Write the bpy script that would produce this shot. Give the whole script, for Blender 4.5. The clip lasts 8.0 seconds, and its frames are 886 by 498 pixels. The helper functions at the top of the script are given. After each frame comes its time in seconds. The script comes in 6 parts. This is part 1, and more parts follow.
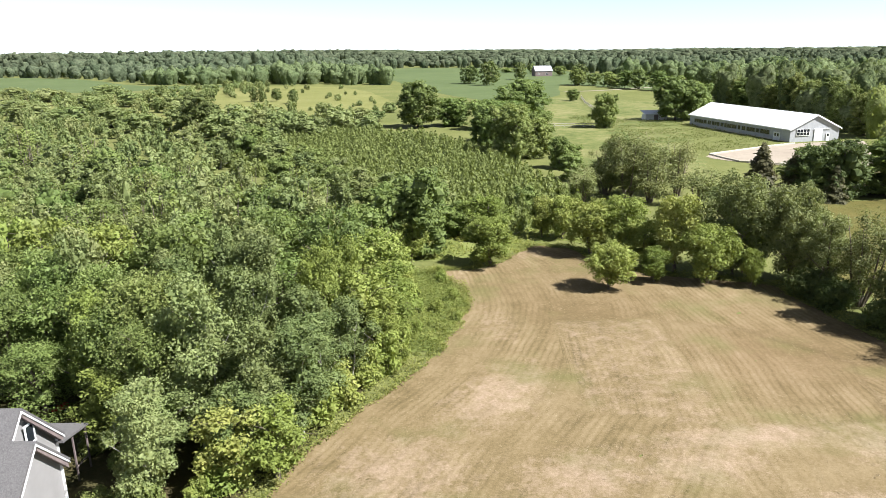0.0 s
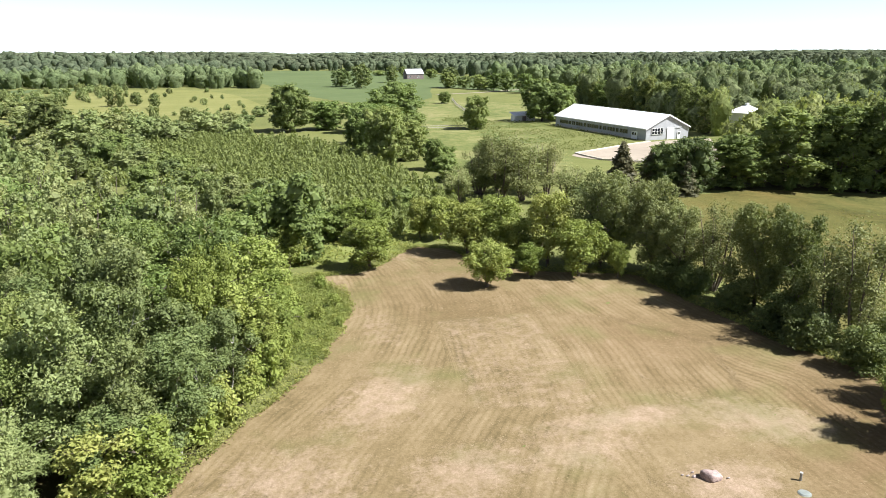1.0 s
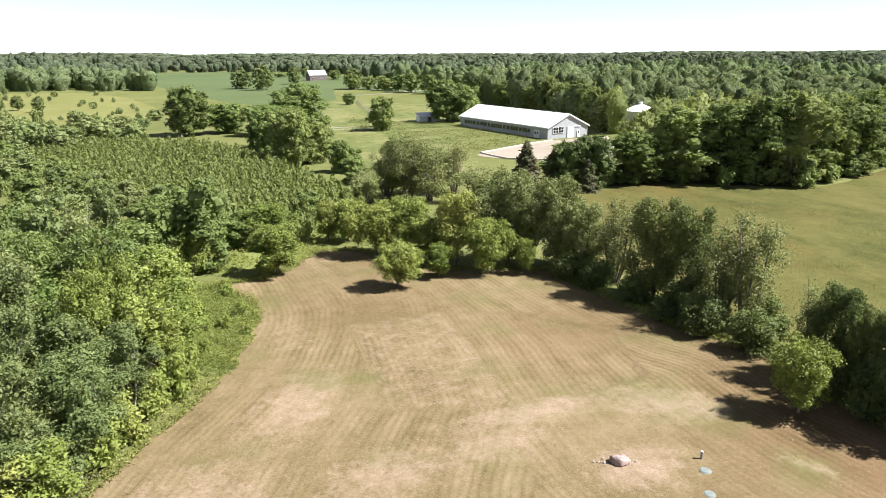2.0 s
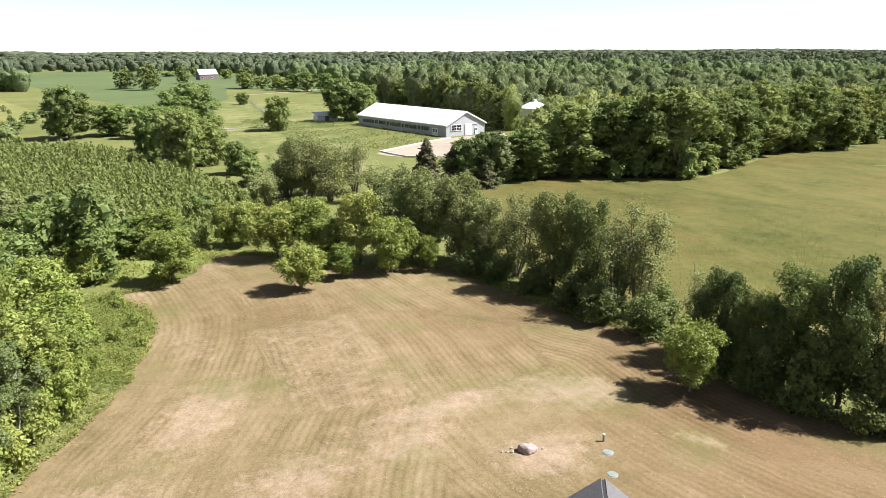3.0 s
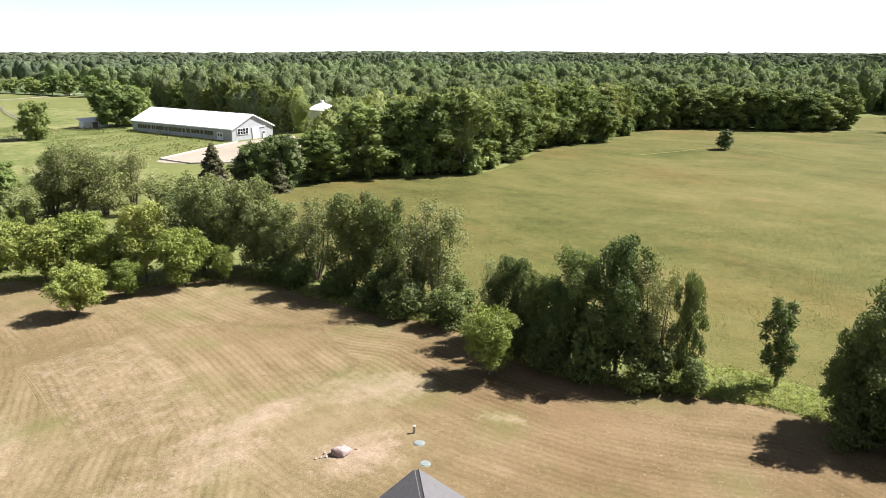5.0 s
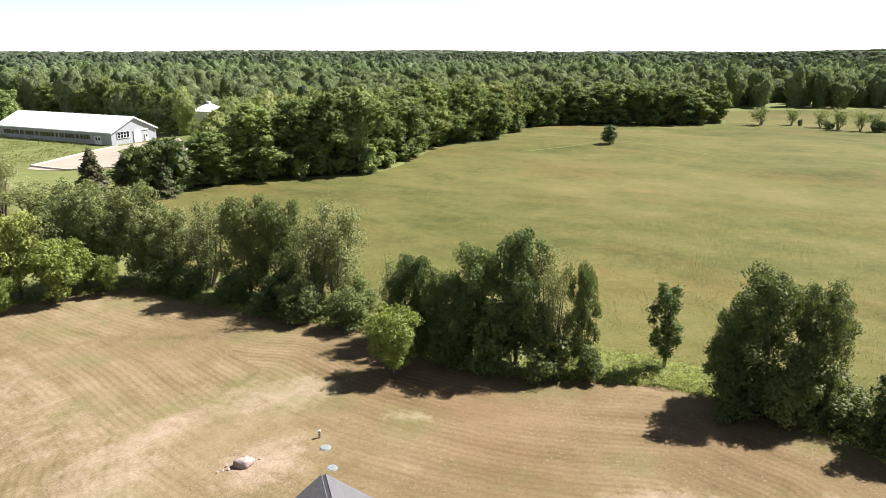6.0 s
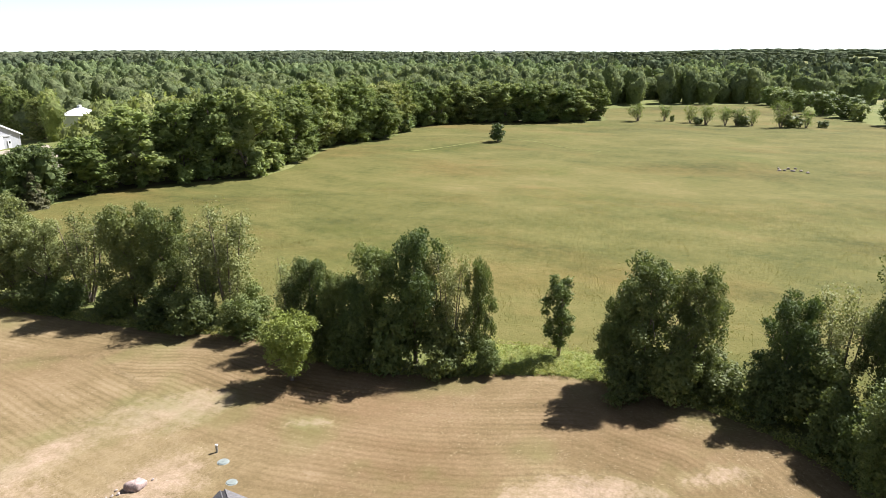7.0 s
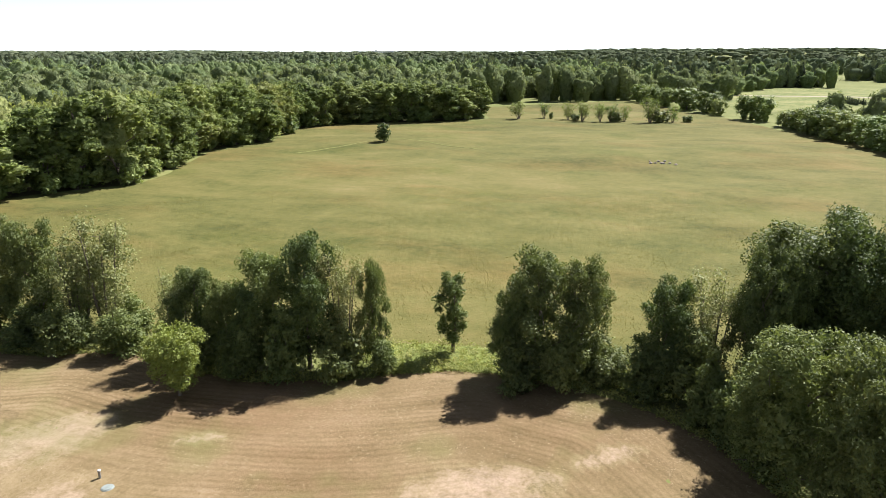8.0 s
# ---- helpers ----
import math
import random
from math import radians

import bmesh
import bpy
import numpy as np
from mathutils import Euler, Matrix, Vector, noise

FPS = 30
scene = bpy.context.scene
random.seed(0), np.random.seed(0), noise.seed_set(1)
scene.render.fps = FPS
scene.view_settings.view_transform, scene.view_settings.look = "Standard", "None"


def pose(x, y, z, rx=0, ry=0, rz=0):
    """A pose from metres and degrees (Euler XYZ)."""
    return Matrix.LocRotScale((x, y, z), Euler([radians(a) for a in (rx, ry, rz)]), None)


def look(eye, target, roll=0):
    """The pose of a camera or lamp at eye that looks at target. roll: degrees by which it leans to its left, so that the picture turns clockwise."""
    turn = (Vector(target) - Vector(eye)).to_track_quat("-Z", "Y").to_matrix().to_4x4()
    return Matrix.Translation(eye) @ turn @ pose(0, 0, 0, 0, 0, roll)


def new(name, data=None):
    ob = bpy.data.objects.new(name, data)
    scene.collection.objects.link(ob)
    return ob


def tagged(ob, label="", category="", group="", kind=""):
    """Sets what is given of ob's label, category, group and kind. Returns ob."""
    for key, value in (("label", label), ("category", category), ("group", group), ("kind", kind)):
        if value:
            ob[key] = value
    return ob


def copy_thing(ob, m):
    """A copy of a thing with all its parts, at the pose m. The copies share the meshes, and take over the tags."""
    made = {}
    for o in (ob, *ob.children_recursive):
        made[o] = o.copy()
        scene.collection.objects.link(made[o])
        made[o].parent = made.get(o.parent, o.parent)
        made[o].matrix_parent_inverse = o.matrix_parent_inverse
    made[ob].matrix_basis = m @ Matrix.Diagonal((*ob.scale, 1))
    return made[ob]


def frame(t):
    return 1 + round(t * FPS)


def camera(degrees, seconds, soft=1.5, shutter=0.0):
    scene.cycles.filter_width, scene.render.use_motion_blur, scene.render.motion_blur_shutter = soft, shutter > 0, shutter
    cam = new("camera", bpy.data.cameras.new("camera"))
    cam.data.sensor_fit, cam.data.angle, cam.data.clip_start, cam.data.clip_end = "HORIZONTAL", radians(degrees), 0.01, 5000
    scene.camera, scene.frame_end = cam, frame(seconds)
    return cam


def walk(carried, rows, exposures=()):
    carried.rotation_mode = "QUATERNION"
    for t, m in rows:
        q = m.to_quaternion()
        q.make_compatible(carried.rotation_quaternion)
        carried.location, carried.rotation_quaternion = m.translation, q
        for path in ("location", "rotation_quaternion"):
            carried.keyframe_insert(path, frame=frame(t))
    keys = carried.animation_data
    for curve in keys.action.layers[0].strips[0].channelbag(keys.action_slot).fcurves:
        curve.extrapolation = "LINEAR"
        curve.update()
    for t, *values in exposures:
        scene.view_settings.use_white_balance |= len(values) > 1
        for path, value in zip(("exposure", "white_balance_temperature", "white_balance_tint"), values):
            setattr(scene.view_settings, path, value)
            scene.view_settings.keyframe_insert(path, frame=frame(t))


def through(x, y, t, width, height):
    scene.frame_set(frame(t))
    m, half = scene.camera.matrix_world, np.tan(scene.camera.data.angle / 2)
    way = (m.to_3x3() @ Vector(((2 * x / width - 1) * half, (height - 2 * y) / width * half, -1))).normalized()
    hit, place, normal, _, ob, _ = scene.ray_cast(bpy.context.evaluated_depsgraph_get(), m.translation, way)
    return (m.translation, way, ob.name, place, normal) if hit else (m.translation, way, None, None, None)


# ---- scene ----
EYE = (0.0, 0.0, 25.0)


def aim(yaw, pitch, lean):
    """The camera's pose where it hovers: turned to yaw, tilted to pitch, leaning a little."""
    return pose(*EYE, 90 + pitch, 0, yaw) @ pose(0, 0, 0, 0, 0, lean)


cam = camera(64.1, 8.0, soft=0.6)
walk(cam, [
    (0.0, aim(0.00, -15.80, -0.73)),
    (0.1, aim(-3.09, -15.71, -0.54)),
    (0.2, aim(-3.87, -15.71, -0.54)),
    (0.3, aim(-4.66, -15.71, -0.54)),
    (0.5, aim(-6.23, -15.71, -0.54)),
    (1.0, aim(-10.14, -15.67, -0.41)),
    (1.5, aim(-13.89, -15.61, -0.38)),
    (3.0, aim(-25.82, -15.80, -0.30)),
    (3.5, aim(-30.03, -15.85, -0.30)),
    (4.0, aim(-34.10, -15.87, -0.19)),
    (4.5, aim(-38.38, -15.77, -0.03)),
    (6.0, aim(-51.14, -15.82, 0.02)),
    (6.5, aim(-55.53, -15.82, -0.02)),
    (7.0, aim(-59.93, -15.81, 0.01)),
    (7.5, aim(-64.20, -15.83, -0.06)),
    (8.0, aim(-69.09, -15.82, -0.04)),
], [(0.0, 1.32, 6150, 10), (1.5, 1.34, 6180, 11), (3.5, 1.38, 6250, 12), (8.0, 1.42, 6200, 13)])

# ---- world and sun ----
SUN_AZIMUTH = radians(114)      # clockwise from +y
SUN_HEIGHT = radians(50)
world = bpy.data.worlds.new("world")
scene.world = world
world.use_nodes = True
wn = world.node_tree.nodes
sky = wn.new("ShaderNodeTexSky")
sky.sky_type = "NISHITA"
sky.sun_disc = False
sky.sun_elevation = SUN_HEIGHT
sky.sun_rotation = SUN_AZIMUTH
sky.altitude = 4000
sky.air_density = 0.8
sky.dust_density = 0.0
sky.ozone_density = 1.0
wn["Background"].inputs[1].default_value = 0.068
haze = wn.new("ShaderNodeHueSaturation")       # a milky summer sky
haze.inputs["Saturation"].default_value = 0.5
world.node_tree.links.new(sky.outputs[0], haze.inputs["Color"])
world.node_tree.links.new(haze.outputs[0], wn["Background"].inputs[0])
sun = new("sun", bpy.data.lights.new("sun", "SUN"))
sun.data.energy = 5.0
sun.data.angle = radians(0.53)
sun.data.color = (1.0, 0.965, 0.92)
sun.matrix_world = look((0, 0, 60), (-math.sin(SUN_AZIMUTH) * math.cos(SUN_HEIGHT), -math.cos(SUN_AZIMUTH) * math.cos(SUN_HEIGHT), 60 - math.sin(SUN_HEIGHT)))

rng = np.random.default_rng(7)


# ---- materials ----
def ramp(nt, fac, stops):
    r = nt.nodes.new("ShaderNodeValToRGB")
    while len(r.color_ramp.elements) < len(stops):
        r.color_ramp.elements.new(0.5)
    for e, (p, c) in zip(r.color_ramp.elements, stops):
        e.position = p
        e.color = (*c, 1) if len(c) == 3 else c
    nt.links.new(fac, r.inputs[0])
    return r.outputs[0]


def noise_out(nt, coord, scale, detail=3, rough=0.55, out="Fac"):
    n = nt.nodes.new("ShaderNodeTexNoise")
    n.inputs["Scale"].default_value = scale
    n.inputs["Detail"].default_value = detail
    n.inputs["Roughness"].default_value = rough
    nt.links.new(coord, n.inputs["Vector"])
    return n.outputs[out]


def mixed(nt, fac, a, b, blend="MIX"):
    m = nt.nodes.new("ShaderNodeMix")
    m.data_type = "RGBA"
    m.blend_type = blend
    for value, socket in ((fac, m.inputs[0]), (a, m.inputs[6]), (b, m.inputs[7])):
        if isinstance(value, (int, float)):
            socket.default_value = value
        elif isinstance(value, tuple):
            socket.default_value = (*value, 1)
        else:
            nt.links.new(value, socket)
    return m.outputs[2]


def maths(nt, op, a, b=0.0, clamp=False):
    m = nt.nodes.new("ShaderNodeMath")
    m.operation = op
    m.use_clamp = clamp
    for value, socket in ((a, m.inputs[0]), (b, m.inputs[1])):
        if isinstance(value, (int, float)):
            socket.default_value = value
        else:
            nt.links.new(value, socket)
    return m.outputs[0]


def base_mat(name, rough=0.9, spec=0.2):
    m = bpy.data.materials.new(name)
    m.use_nodes = True
    nt = m.node_tree
    b = nt.nodes["Principled BSDF"]
    b.inputs["Roughness"].default_value = rough
    b.inputs["Specular IOR Level"].default_value = spec
    tc = nt.nodes.new("ShaderNodeTexCoord")
    return m, nt, b, tc.outputs["Object"]


def bumped(nt, b, height, strength, dist):
    n = nt.nodes.new("ShaderNodeBump")
    n.inputs["Strength"].default_value = strength
    n.inputs["Distance"].default_value = dist
    nt.links.new(height, n.inputs["Height"])
    nt.links.new(n.outputs[0], b.inputs["Normal"])


def leaf_mat(name, dark, mid, light, through=0.35, clump=0.9, gloss=0.25, speck=0.28, grain=0.0):
    """Foliage: varies by leaf, by clump and by tree, and lets some sun through."""
    m, nt, b, co = base_mat(name, 0.6, gloss)
    dark, mid, light = (tuple(0.88 * q for q in c) for c in (dark, mid, light))
    geo = nt.nodes.new("ShaderNodeNewGeometry")
    info = nt.nodes.new("ShaderNodeObjectInfo")
    n = noise_out(nt, co, clump, 2)
    f = maths(nt, "ADD", maths(nt, "MULTIPLY", geo.outputs["Random Per Island"], speck), maths(nt, "MULTIPLY", n, 0.9))
    f = maths(nt, "ADD", f, maths(nt, "MULTIPLY", info.outputs["Random"], 0.5))
    f = maths(nt, "SUBTRACT", f, 0.2 + 0.5 * speck, True)
    col = ramp(nt, f, [(0.1, dark), (0.5, mid), (0.95, light)])
    kind = maths(nt, "FRACT", maths(nt, "MULTIPLY", info.outputs["Random"], 7.31))
    col = mixed(nt, maths(nt, "MULTIPLY", kind, 0.8), col, mixed(nt, 1.0, col, (1.13, 0.98, 1.05), "MULTIPLY"))
    nt.links.new(col, b.inputs["Base Color"])
    tr = nt.nodes.new("ShaderNodeBsdfTranslucent")
    nt.links.new(mixed(nt, 1.0, col, (1.0, 1.0, 0.6), "MULTIPLY"), tr.inputs[0])
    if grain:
        # Shade between leaf sprays put into the colour: bump hollows dark, crests light.
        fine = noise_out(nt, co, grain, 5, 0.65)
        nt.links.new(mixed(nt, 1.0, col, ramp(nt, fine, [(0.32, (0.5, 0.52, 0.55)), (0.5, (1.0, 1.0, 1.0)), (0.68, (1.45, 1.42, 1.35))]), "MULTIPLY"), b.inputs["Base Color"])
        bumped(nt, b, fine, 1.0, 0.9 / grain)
    mx = nt.nodes.new("ShaderNodeMixShader")
    mx.inputs[0].default_value = through
    nt.links.new(b.outputs[0], mx.inputs[1])
    nt.links.new(tr.outputs[0], mx.inputs[2])
    nt.links.new(mx.outputs[0], nt.nodes["Material Output"].inputs[0])
    return m


def plain_mat(name, colour, rough=0.7, vary=0.15, scale=2.0, metal=0.0, spec=0.3, bump=0.0):
    """A painted, stone or wooden surface with grain and faint stains."""
    m, nt, b, co = base_mat(name, rough, spec)
    b.inputs["Metallic"].default_value = metal
    n1 = noise_out(nt, co, scale, 5, 0.65)
    n2 = noise_out(nt, co, scale * 9, 3)
    f = maths(nt, "ADD", maths(nt, "MULTIPLY", n1, 0.65), maths(nt, "MULTIPLY", n2, 0.35))
    lo = tuple(c * (1 - vary * 1.6) for c in colour)
    hi = tuple(min(1, c * (1 + vary)) for c in colour)
    nt.links.new(ramp(nt, f, [(0.3, lo), (0.7, hi)]), b.inputs["Base Color"])
    if bump:
        bumped(nt, b, n2, bump, 0.02)
    return m


def land_mat(name, stops, scales=(0.03, 0.25, 3.0), weights=(0.45, 0.3, 0.25), bump=0.5, dist=0.08, stretch=None):
    """Land cover: broad patches, smaller ones and grain, run through one ramp."""
    m, nt, b, co = base_mat(name, 0.95, 0.1)
    if stretch:
        mp = nt.nodes.new("ShaderNodeMapping")
        mp.inputs["Rotation"].default_value = (0, 0, radians(stretch[0]))
        mp.inputs["Scale"].default_value = (1, stretch[1], 1)
        nt.links.new(co, mp.inputs[0])
        wide = mp.outputs[0]
    else:
        wide = co
    ns = [noise_out(nt, wide if k < 2 else co, s, 4, 0.6) for k, s in enumerate(scales)]
    f = maths(nt, "MULTIPLY", ns[0], weights[0])
    for n, w in zip(ns[1:], weights[1:]):
        f = maths(nt, "ADD", f, maths(nt, "MULTIPLY", n, w))
    nt.links.new(ramp(nt, f, stops), b.inputs["Base Color"])
    bumped(nt, b, ns[2], bump, dist)
    return m


def meadow_mat():
    """Standing hay: olive grass, tan seed heads in long drifts, ruddy and lush patches, and a fine upright grain."""
    m, nt, b, co = base_mat("hay_meadow", 0.95, 0.1)
    mp = nt.nodes.new("ShaderNodeMapping")
    mp.inputs["Rotation"].default_value = (0, 0, radians(25))
    mp.inputs["Scale"].default_value = (1, 0.55, 1)
    nt.links.new(co, mp.inputs[0])
    wide = noise_out(nt, mp.outputs[0], 0.02, 4, 0.55)
    mid = noise_out(nt, mp.outputs[0], 0.13, 5, 0.66)
    grain = maths(nt, "ADD", maths(nt, "MULTIPLY", noise_out(nt, co, 0.7, 5, 0.7), 0.6), maths(nt, "MULTIPLY", noise_out(nt, co, 3.2, 3, 0.7), 0.4))
    f = maths(nt, "ADD", maths(nt, "MULTIPLY", wide, 0.3), maths(nt, "MULTIPLY", mid, 0.34))
    f = maths(nt, "ADD", f, maths(nt, "MULTIPLY", grain, 0.36))
    col = ramp(nt, f, [(0.38, (0.050, 0.055, 0.015)), (0.45, (0.083, 0.083, 0.023)), (0.52, (0.113, 0.104, 0.032)), (0.59, (0.140, 0.120, 0.043)), (0.67, (0.176, 0.141, 0.062))])
    ruddy = ramp(nt, noise_out(nt, mp.outputs[0], 0.035, 5, 0.65), [(0.5, (0, 0, 0)), (0.7, (1, 1, 1))])
    col = mixed(nt, maths(nt, "MULTIPLY", ruddy, 0.8), col, mixed(nt, 1.0, col, (1.16, 0.90, 0.92), "MULTIPLY"))
    lush = ramp(nt, noise_out(nt, co, 0.03, 6, 0.68), [(0.53, (0, 0, 0)), (0.66, (1, 1, 1))])
    col = mixed(nt, maths(nt, "MULTIPLY", lush, 0.6), col, mixed(nt, 1.0, col, (0.72, 0.86, 0.62), "MULTIPLY"))
    nt.links.new(col, b.inputs["Base Color"])
    bumped(nt, b, grain, 0.8, 0.2)
    return m


def mown_mat():
    """Mown hay stubble: swath lines that follow the field's edge, bare and green patches, straw grain."""
    m, nt, b, co = base_mat("mown_stubble", 0.95, 0.1)
    uv = nt.nodes.new("ShaderNodeUVMap")
    sep = nt.nodes.new("ShaderNodeSeparateXYZ")
    nt.links.new(uv.outputs[0], sep.inputs[0])
    wob = noise_out(nt, co, 0.16, 4)
    d = maths(nt, "ADD", sep.outputs[0], maths(nt, "MULTIPLY", wob, 0.9))
    fine = maths(nt, "SINE", maths(nt, "MULTIPLY", d, 5.2))
    broad = maths(nt, "SINE", maths(nt, "MULTIPLY", d, 2.1))
    edge = maths(nt, "SUBTRACT", maths(nt, "MULTIPLY", maths(nt, "ABSOLUTE", fine), 1.6), 1.0)
    lines = maths(nt, "ADD", maths(nt, "MULTIPLY", edge, 0.5), maths(nt, "MULTIPLY", broad, maths(nt, "MULTIPLY", noise_out(nt, co, 0.2, 3), 0.6)))
    fade = noise_out(nt, co, 0.1, 4)
    lines = maths(nt, "MULTIPLY", lines, maths(nt, "MULTIPLY", maths(nt, "SUBTRACT", fade, 0.36, True), 0.45))
    patch = noise_out(nt, co, 0.06, 5, 0.6)
    mid = noise_out(nt, co, 0.6, 4, 0.65)
    grain = maths(nt, "ADD", maths(nt, "MULTIPLY", noise_out(nt, co, 5.0, 4, 0.7), 0.5), maths(nt, "MULTIPLY", noise_out(nt, co, 15.0, 3, 0.7), 0.5))
    f = maths(nt, "ADD", maths(nt, "MULTIPLY", patch, 0.42), maths(nt, "MULTIPLY", mid, 0.22))
    f = maths(nt, "ADD", f, maths(nt, "ADD", maths(nt, "MULTIPLY", grain, 0.6), -0.13))
    f = maths(nt, "ADD", f, lines)
    col = ramp(nt, f, [(0.3, (0.085, 0.066, 0.029)), (0.46, (0.16, 0.119, 0.059)), (0.58, (0.22, 0.167, 0.093)), (0.74, (0.32, 0.26, 0.168))])
    ragged = maths(nt, "ADD", maths(nt, "MULTIPLY", noise_out(nt, co, 0.9, 6, 0.72), 2.6), maths(nt, "MULTIPLY", grain, 1.3))
    bare = maths(nt, "SUBTRACT", maths(nt, "ADD", maths(nt, "MULTIPLY", sep.outputs[1], 1.3), ragged), 2.35, True)
    bare = maths(nt, "MULTIPLY", bare, maths(nt, "MULTIPLY", sep.outputs[1], 3.0, True))
    col = mixed(nt, maths(nt, "MULTIPLY", bare, 0.7), col, ramp(nt, grain, [(0.3, (0.25, 0.175, 0.12)), (0.7, (0.41, 0.315, 0.235))]))
    thatch = maths(nt, "MULTIPLY", maths(nt, "MULTIPLY", sep.outputs[1], -1.0, True), maths(nt, "ADD", mid, 0.35), True)
    col = mixed(nt, thatch, col, mixed(nt, 1.0, col, (0.72, 0.61, 0.57), "MULTIPLY"))
    green = ramp(nt, noise_out(nt, co, 0.11, 3), [(0.53, (0, 0, 0)), (0.68, (1, 1, 1))])
    col = mixed(nt, maths(nt, "MULTIPLY", green, maths(nt, "MULTIPLY", grain, 0.75)), col, (0.105, 0.12, 0.034))
    nt.links.new(col, b.inputs["Base Color"])
    bumped(nt, b, maths(nt, "ADD", grain, maths(nt, "MULTIPLY", fine, 0.12)), 0.6, 0.06)
    return m


def siding_mat(name, colour, pitch, groove):
    """Ribbed metal or lapped boards: shallow ribs along one axis."""
    m, nt, b, co = base_mat(name, 0.55, 0.35)
    n = noise_out(nt, co, 1.2, 4)
    nt.links.new(ramp(nt, n, [(0.3, tuple(c * 0.86 for c in colour)), (0.7, colour)]), b.inputs["Base Color"])
    sep = nt.nodes.new("ShaderNodeSeparateXYZ")
    nt.links.new(co, sep.inputs[0])
    bumped(nt, b, maths(nt, "SINE", maths(nt, "MULTIPLY", sep.outputs[groove], 6.2832 / pitch)), 0.35, 0.02 * pitch)
    return m


M_GROUND = land_mat("rough_pasture", [(0.3, (0.085, 0.098, 0.03)), (0.5, (0.13, 0.14, 0.045)), (0.7, (0.19, 0.185, 0.072))])
M_MEADOW = meadow_mat()
M_PASTURE = land_mat("grazed_pasture", [(0.38, (0.07, 0.092, 0.026)), (0.46, (0.11, 0.128, 0.04)), (0.53, (0.16, 0.165, 0.06)), (0.62, (0.225, 0.205, 0.095))], (0.05, 0.3, 1.6), (0.4, 0.35, 0.25), 0.6, 0.15)
M_DRY = land_mat("dry_grass", [(0.3, (0.115, 0.125, 0.04)), (0.5, (0.165, 0.168, 0.055)), (0.7, (0.22, 0.21, 0.085))])
M_CROP = land_mat("green_crop", [(0.3, (0.07, 0.095, 0.037)), (0.5, (0.09, 0.118, 0.047)), (0.7, (0.115, 0.142, 0.057))], (0.01, 0.08, 1.5))
M_LAWN = land_mat("lush_grass", [(0.3, (0.06, 0.08, 0.016)), (0.5, (0.095, 0.12, 0.027)), (0.7, (0.145, 0.165, 0.046))], (0.08, 0.5, 3.0))
M_VERGE = land_mat("weedy_grass", [(0.3, (0.10, 0.115, 0.035)), (0.5, (0.15, 0.175, 0.045)), (0.7, (0.22, 0.22, 0.09))], (0.15, 0.8, 4.0))
M_FLOOR = land_mat("forest_floor", [(0.3, (0.03, 0.035, 0.012)), (0.5, (0.06, 0.055, 0.022)), (0.7, (0.11, 0.085, 0.045))], (0.1, 0.6, 4.0))
M_SAND = land_mat("arena_sand", [(0.3, (0.24, 0.20, 0.155)), (0.5, (0.30, 0.255, 0.20)), (0.7, (0.36, 0.315, 0.25))], (0.05, 0.4, 3.0))
M_TRACK = land_mat("gravel_track", [(0.3, (0.20, 0.18, 0.12)), (0.6, (0.28, 0.25, 0.18))])
M_MOWN = mown_mat()
M_STRAW = leaf_mat("straw", (0.19, 0.14, 0.07), (0.28, 0.215, 0.12), (0.45, 0.37, 0.24), 0.1)
M_WEED = leaf_mat("weed_blades", (0.19, 0.235, 0.06), (0.31, 0.345, 0.095), (0.46, 0.45, 0.19), 0.5, 0.35, speck=0.5)
L_BROAD = leaf_mat("broad_leaves", (0.074, 0.108, 0.034), (0.140, 0.188, 0.056), (0.224, 0.269, 0.085))
L_BRIGHT = leaf_mat("bright_leaves", (0.165, 0.22, 0.046), (0.265, 0.335, 0.076), (0.37, 0.42, 0.12))
L_AIRY = leaf_mat("willow_leaves", (0.143, 0.176, 0.061), (0.237, 0.278, 0.100), (0.339, 0.360, 0.155))
L_ASPEN = leaf_mat("aspen_leaves", (0.125, 0.172, 0.056), (0.22, 0.278, 0.097), (0.335, 0.385, 0.155))
L_ASH = leaf_mat("ash_leaves", (0.118, 0.165, 0.045), (0.205, 0.262, 0.07), (0.31, 0.355, 0.116))
L_MAPLE = leaf_mat("maple_leaves", (0.110, 0.160, 0.044), (0.19, 0.262, 0.07), (0.285, 0.348, 0.108))
L_FIR = leaf_mat("fir_needles", (0.14, 0.185, 0.053), (0.235, 0.295, 0.085), (0.335, 0.385, 0.125), 0.4)
L_RUST = leaf_mat("rusty_needles", (0.09, 0.096, 0.046), (0.15, 0.153, 0.072), (0.215, 0.215, 0.108), 0.35)
M_STALK = leaf_mat("meadow_stalks", (0.16, 0.16, 0.05), (0.22, 0.20, 0.07), (0.30, 0.25, 0.11), 0.5, 0.1)
M_TALLGRASS = leaf_mat("tall_grass_blades", (0.115, 0.145, 0.04), (0.17, 0.20, 0.06), (0.24, 0.26, 0.095), 0.4, 0.2)
# Bluer than near leaves: some haze of distance is mixed into the colour.
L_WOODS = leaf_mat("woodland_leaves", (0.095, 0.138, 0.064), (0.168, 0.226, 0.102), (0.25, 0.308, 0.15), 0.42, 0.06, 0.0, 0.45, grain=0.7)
# Lit copy of the woodland leaves: sunlight is put into the brighter colour.
L_LITWOODS = leaf_mat("canopy_leaves", (0.135, 0.185, 0.06), (0.235, 0.305, 0.096), (0.34, 0.395, 0.145), 0.45, 0.12, 0.1, 0.45, grain=1.1)
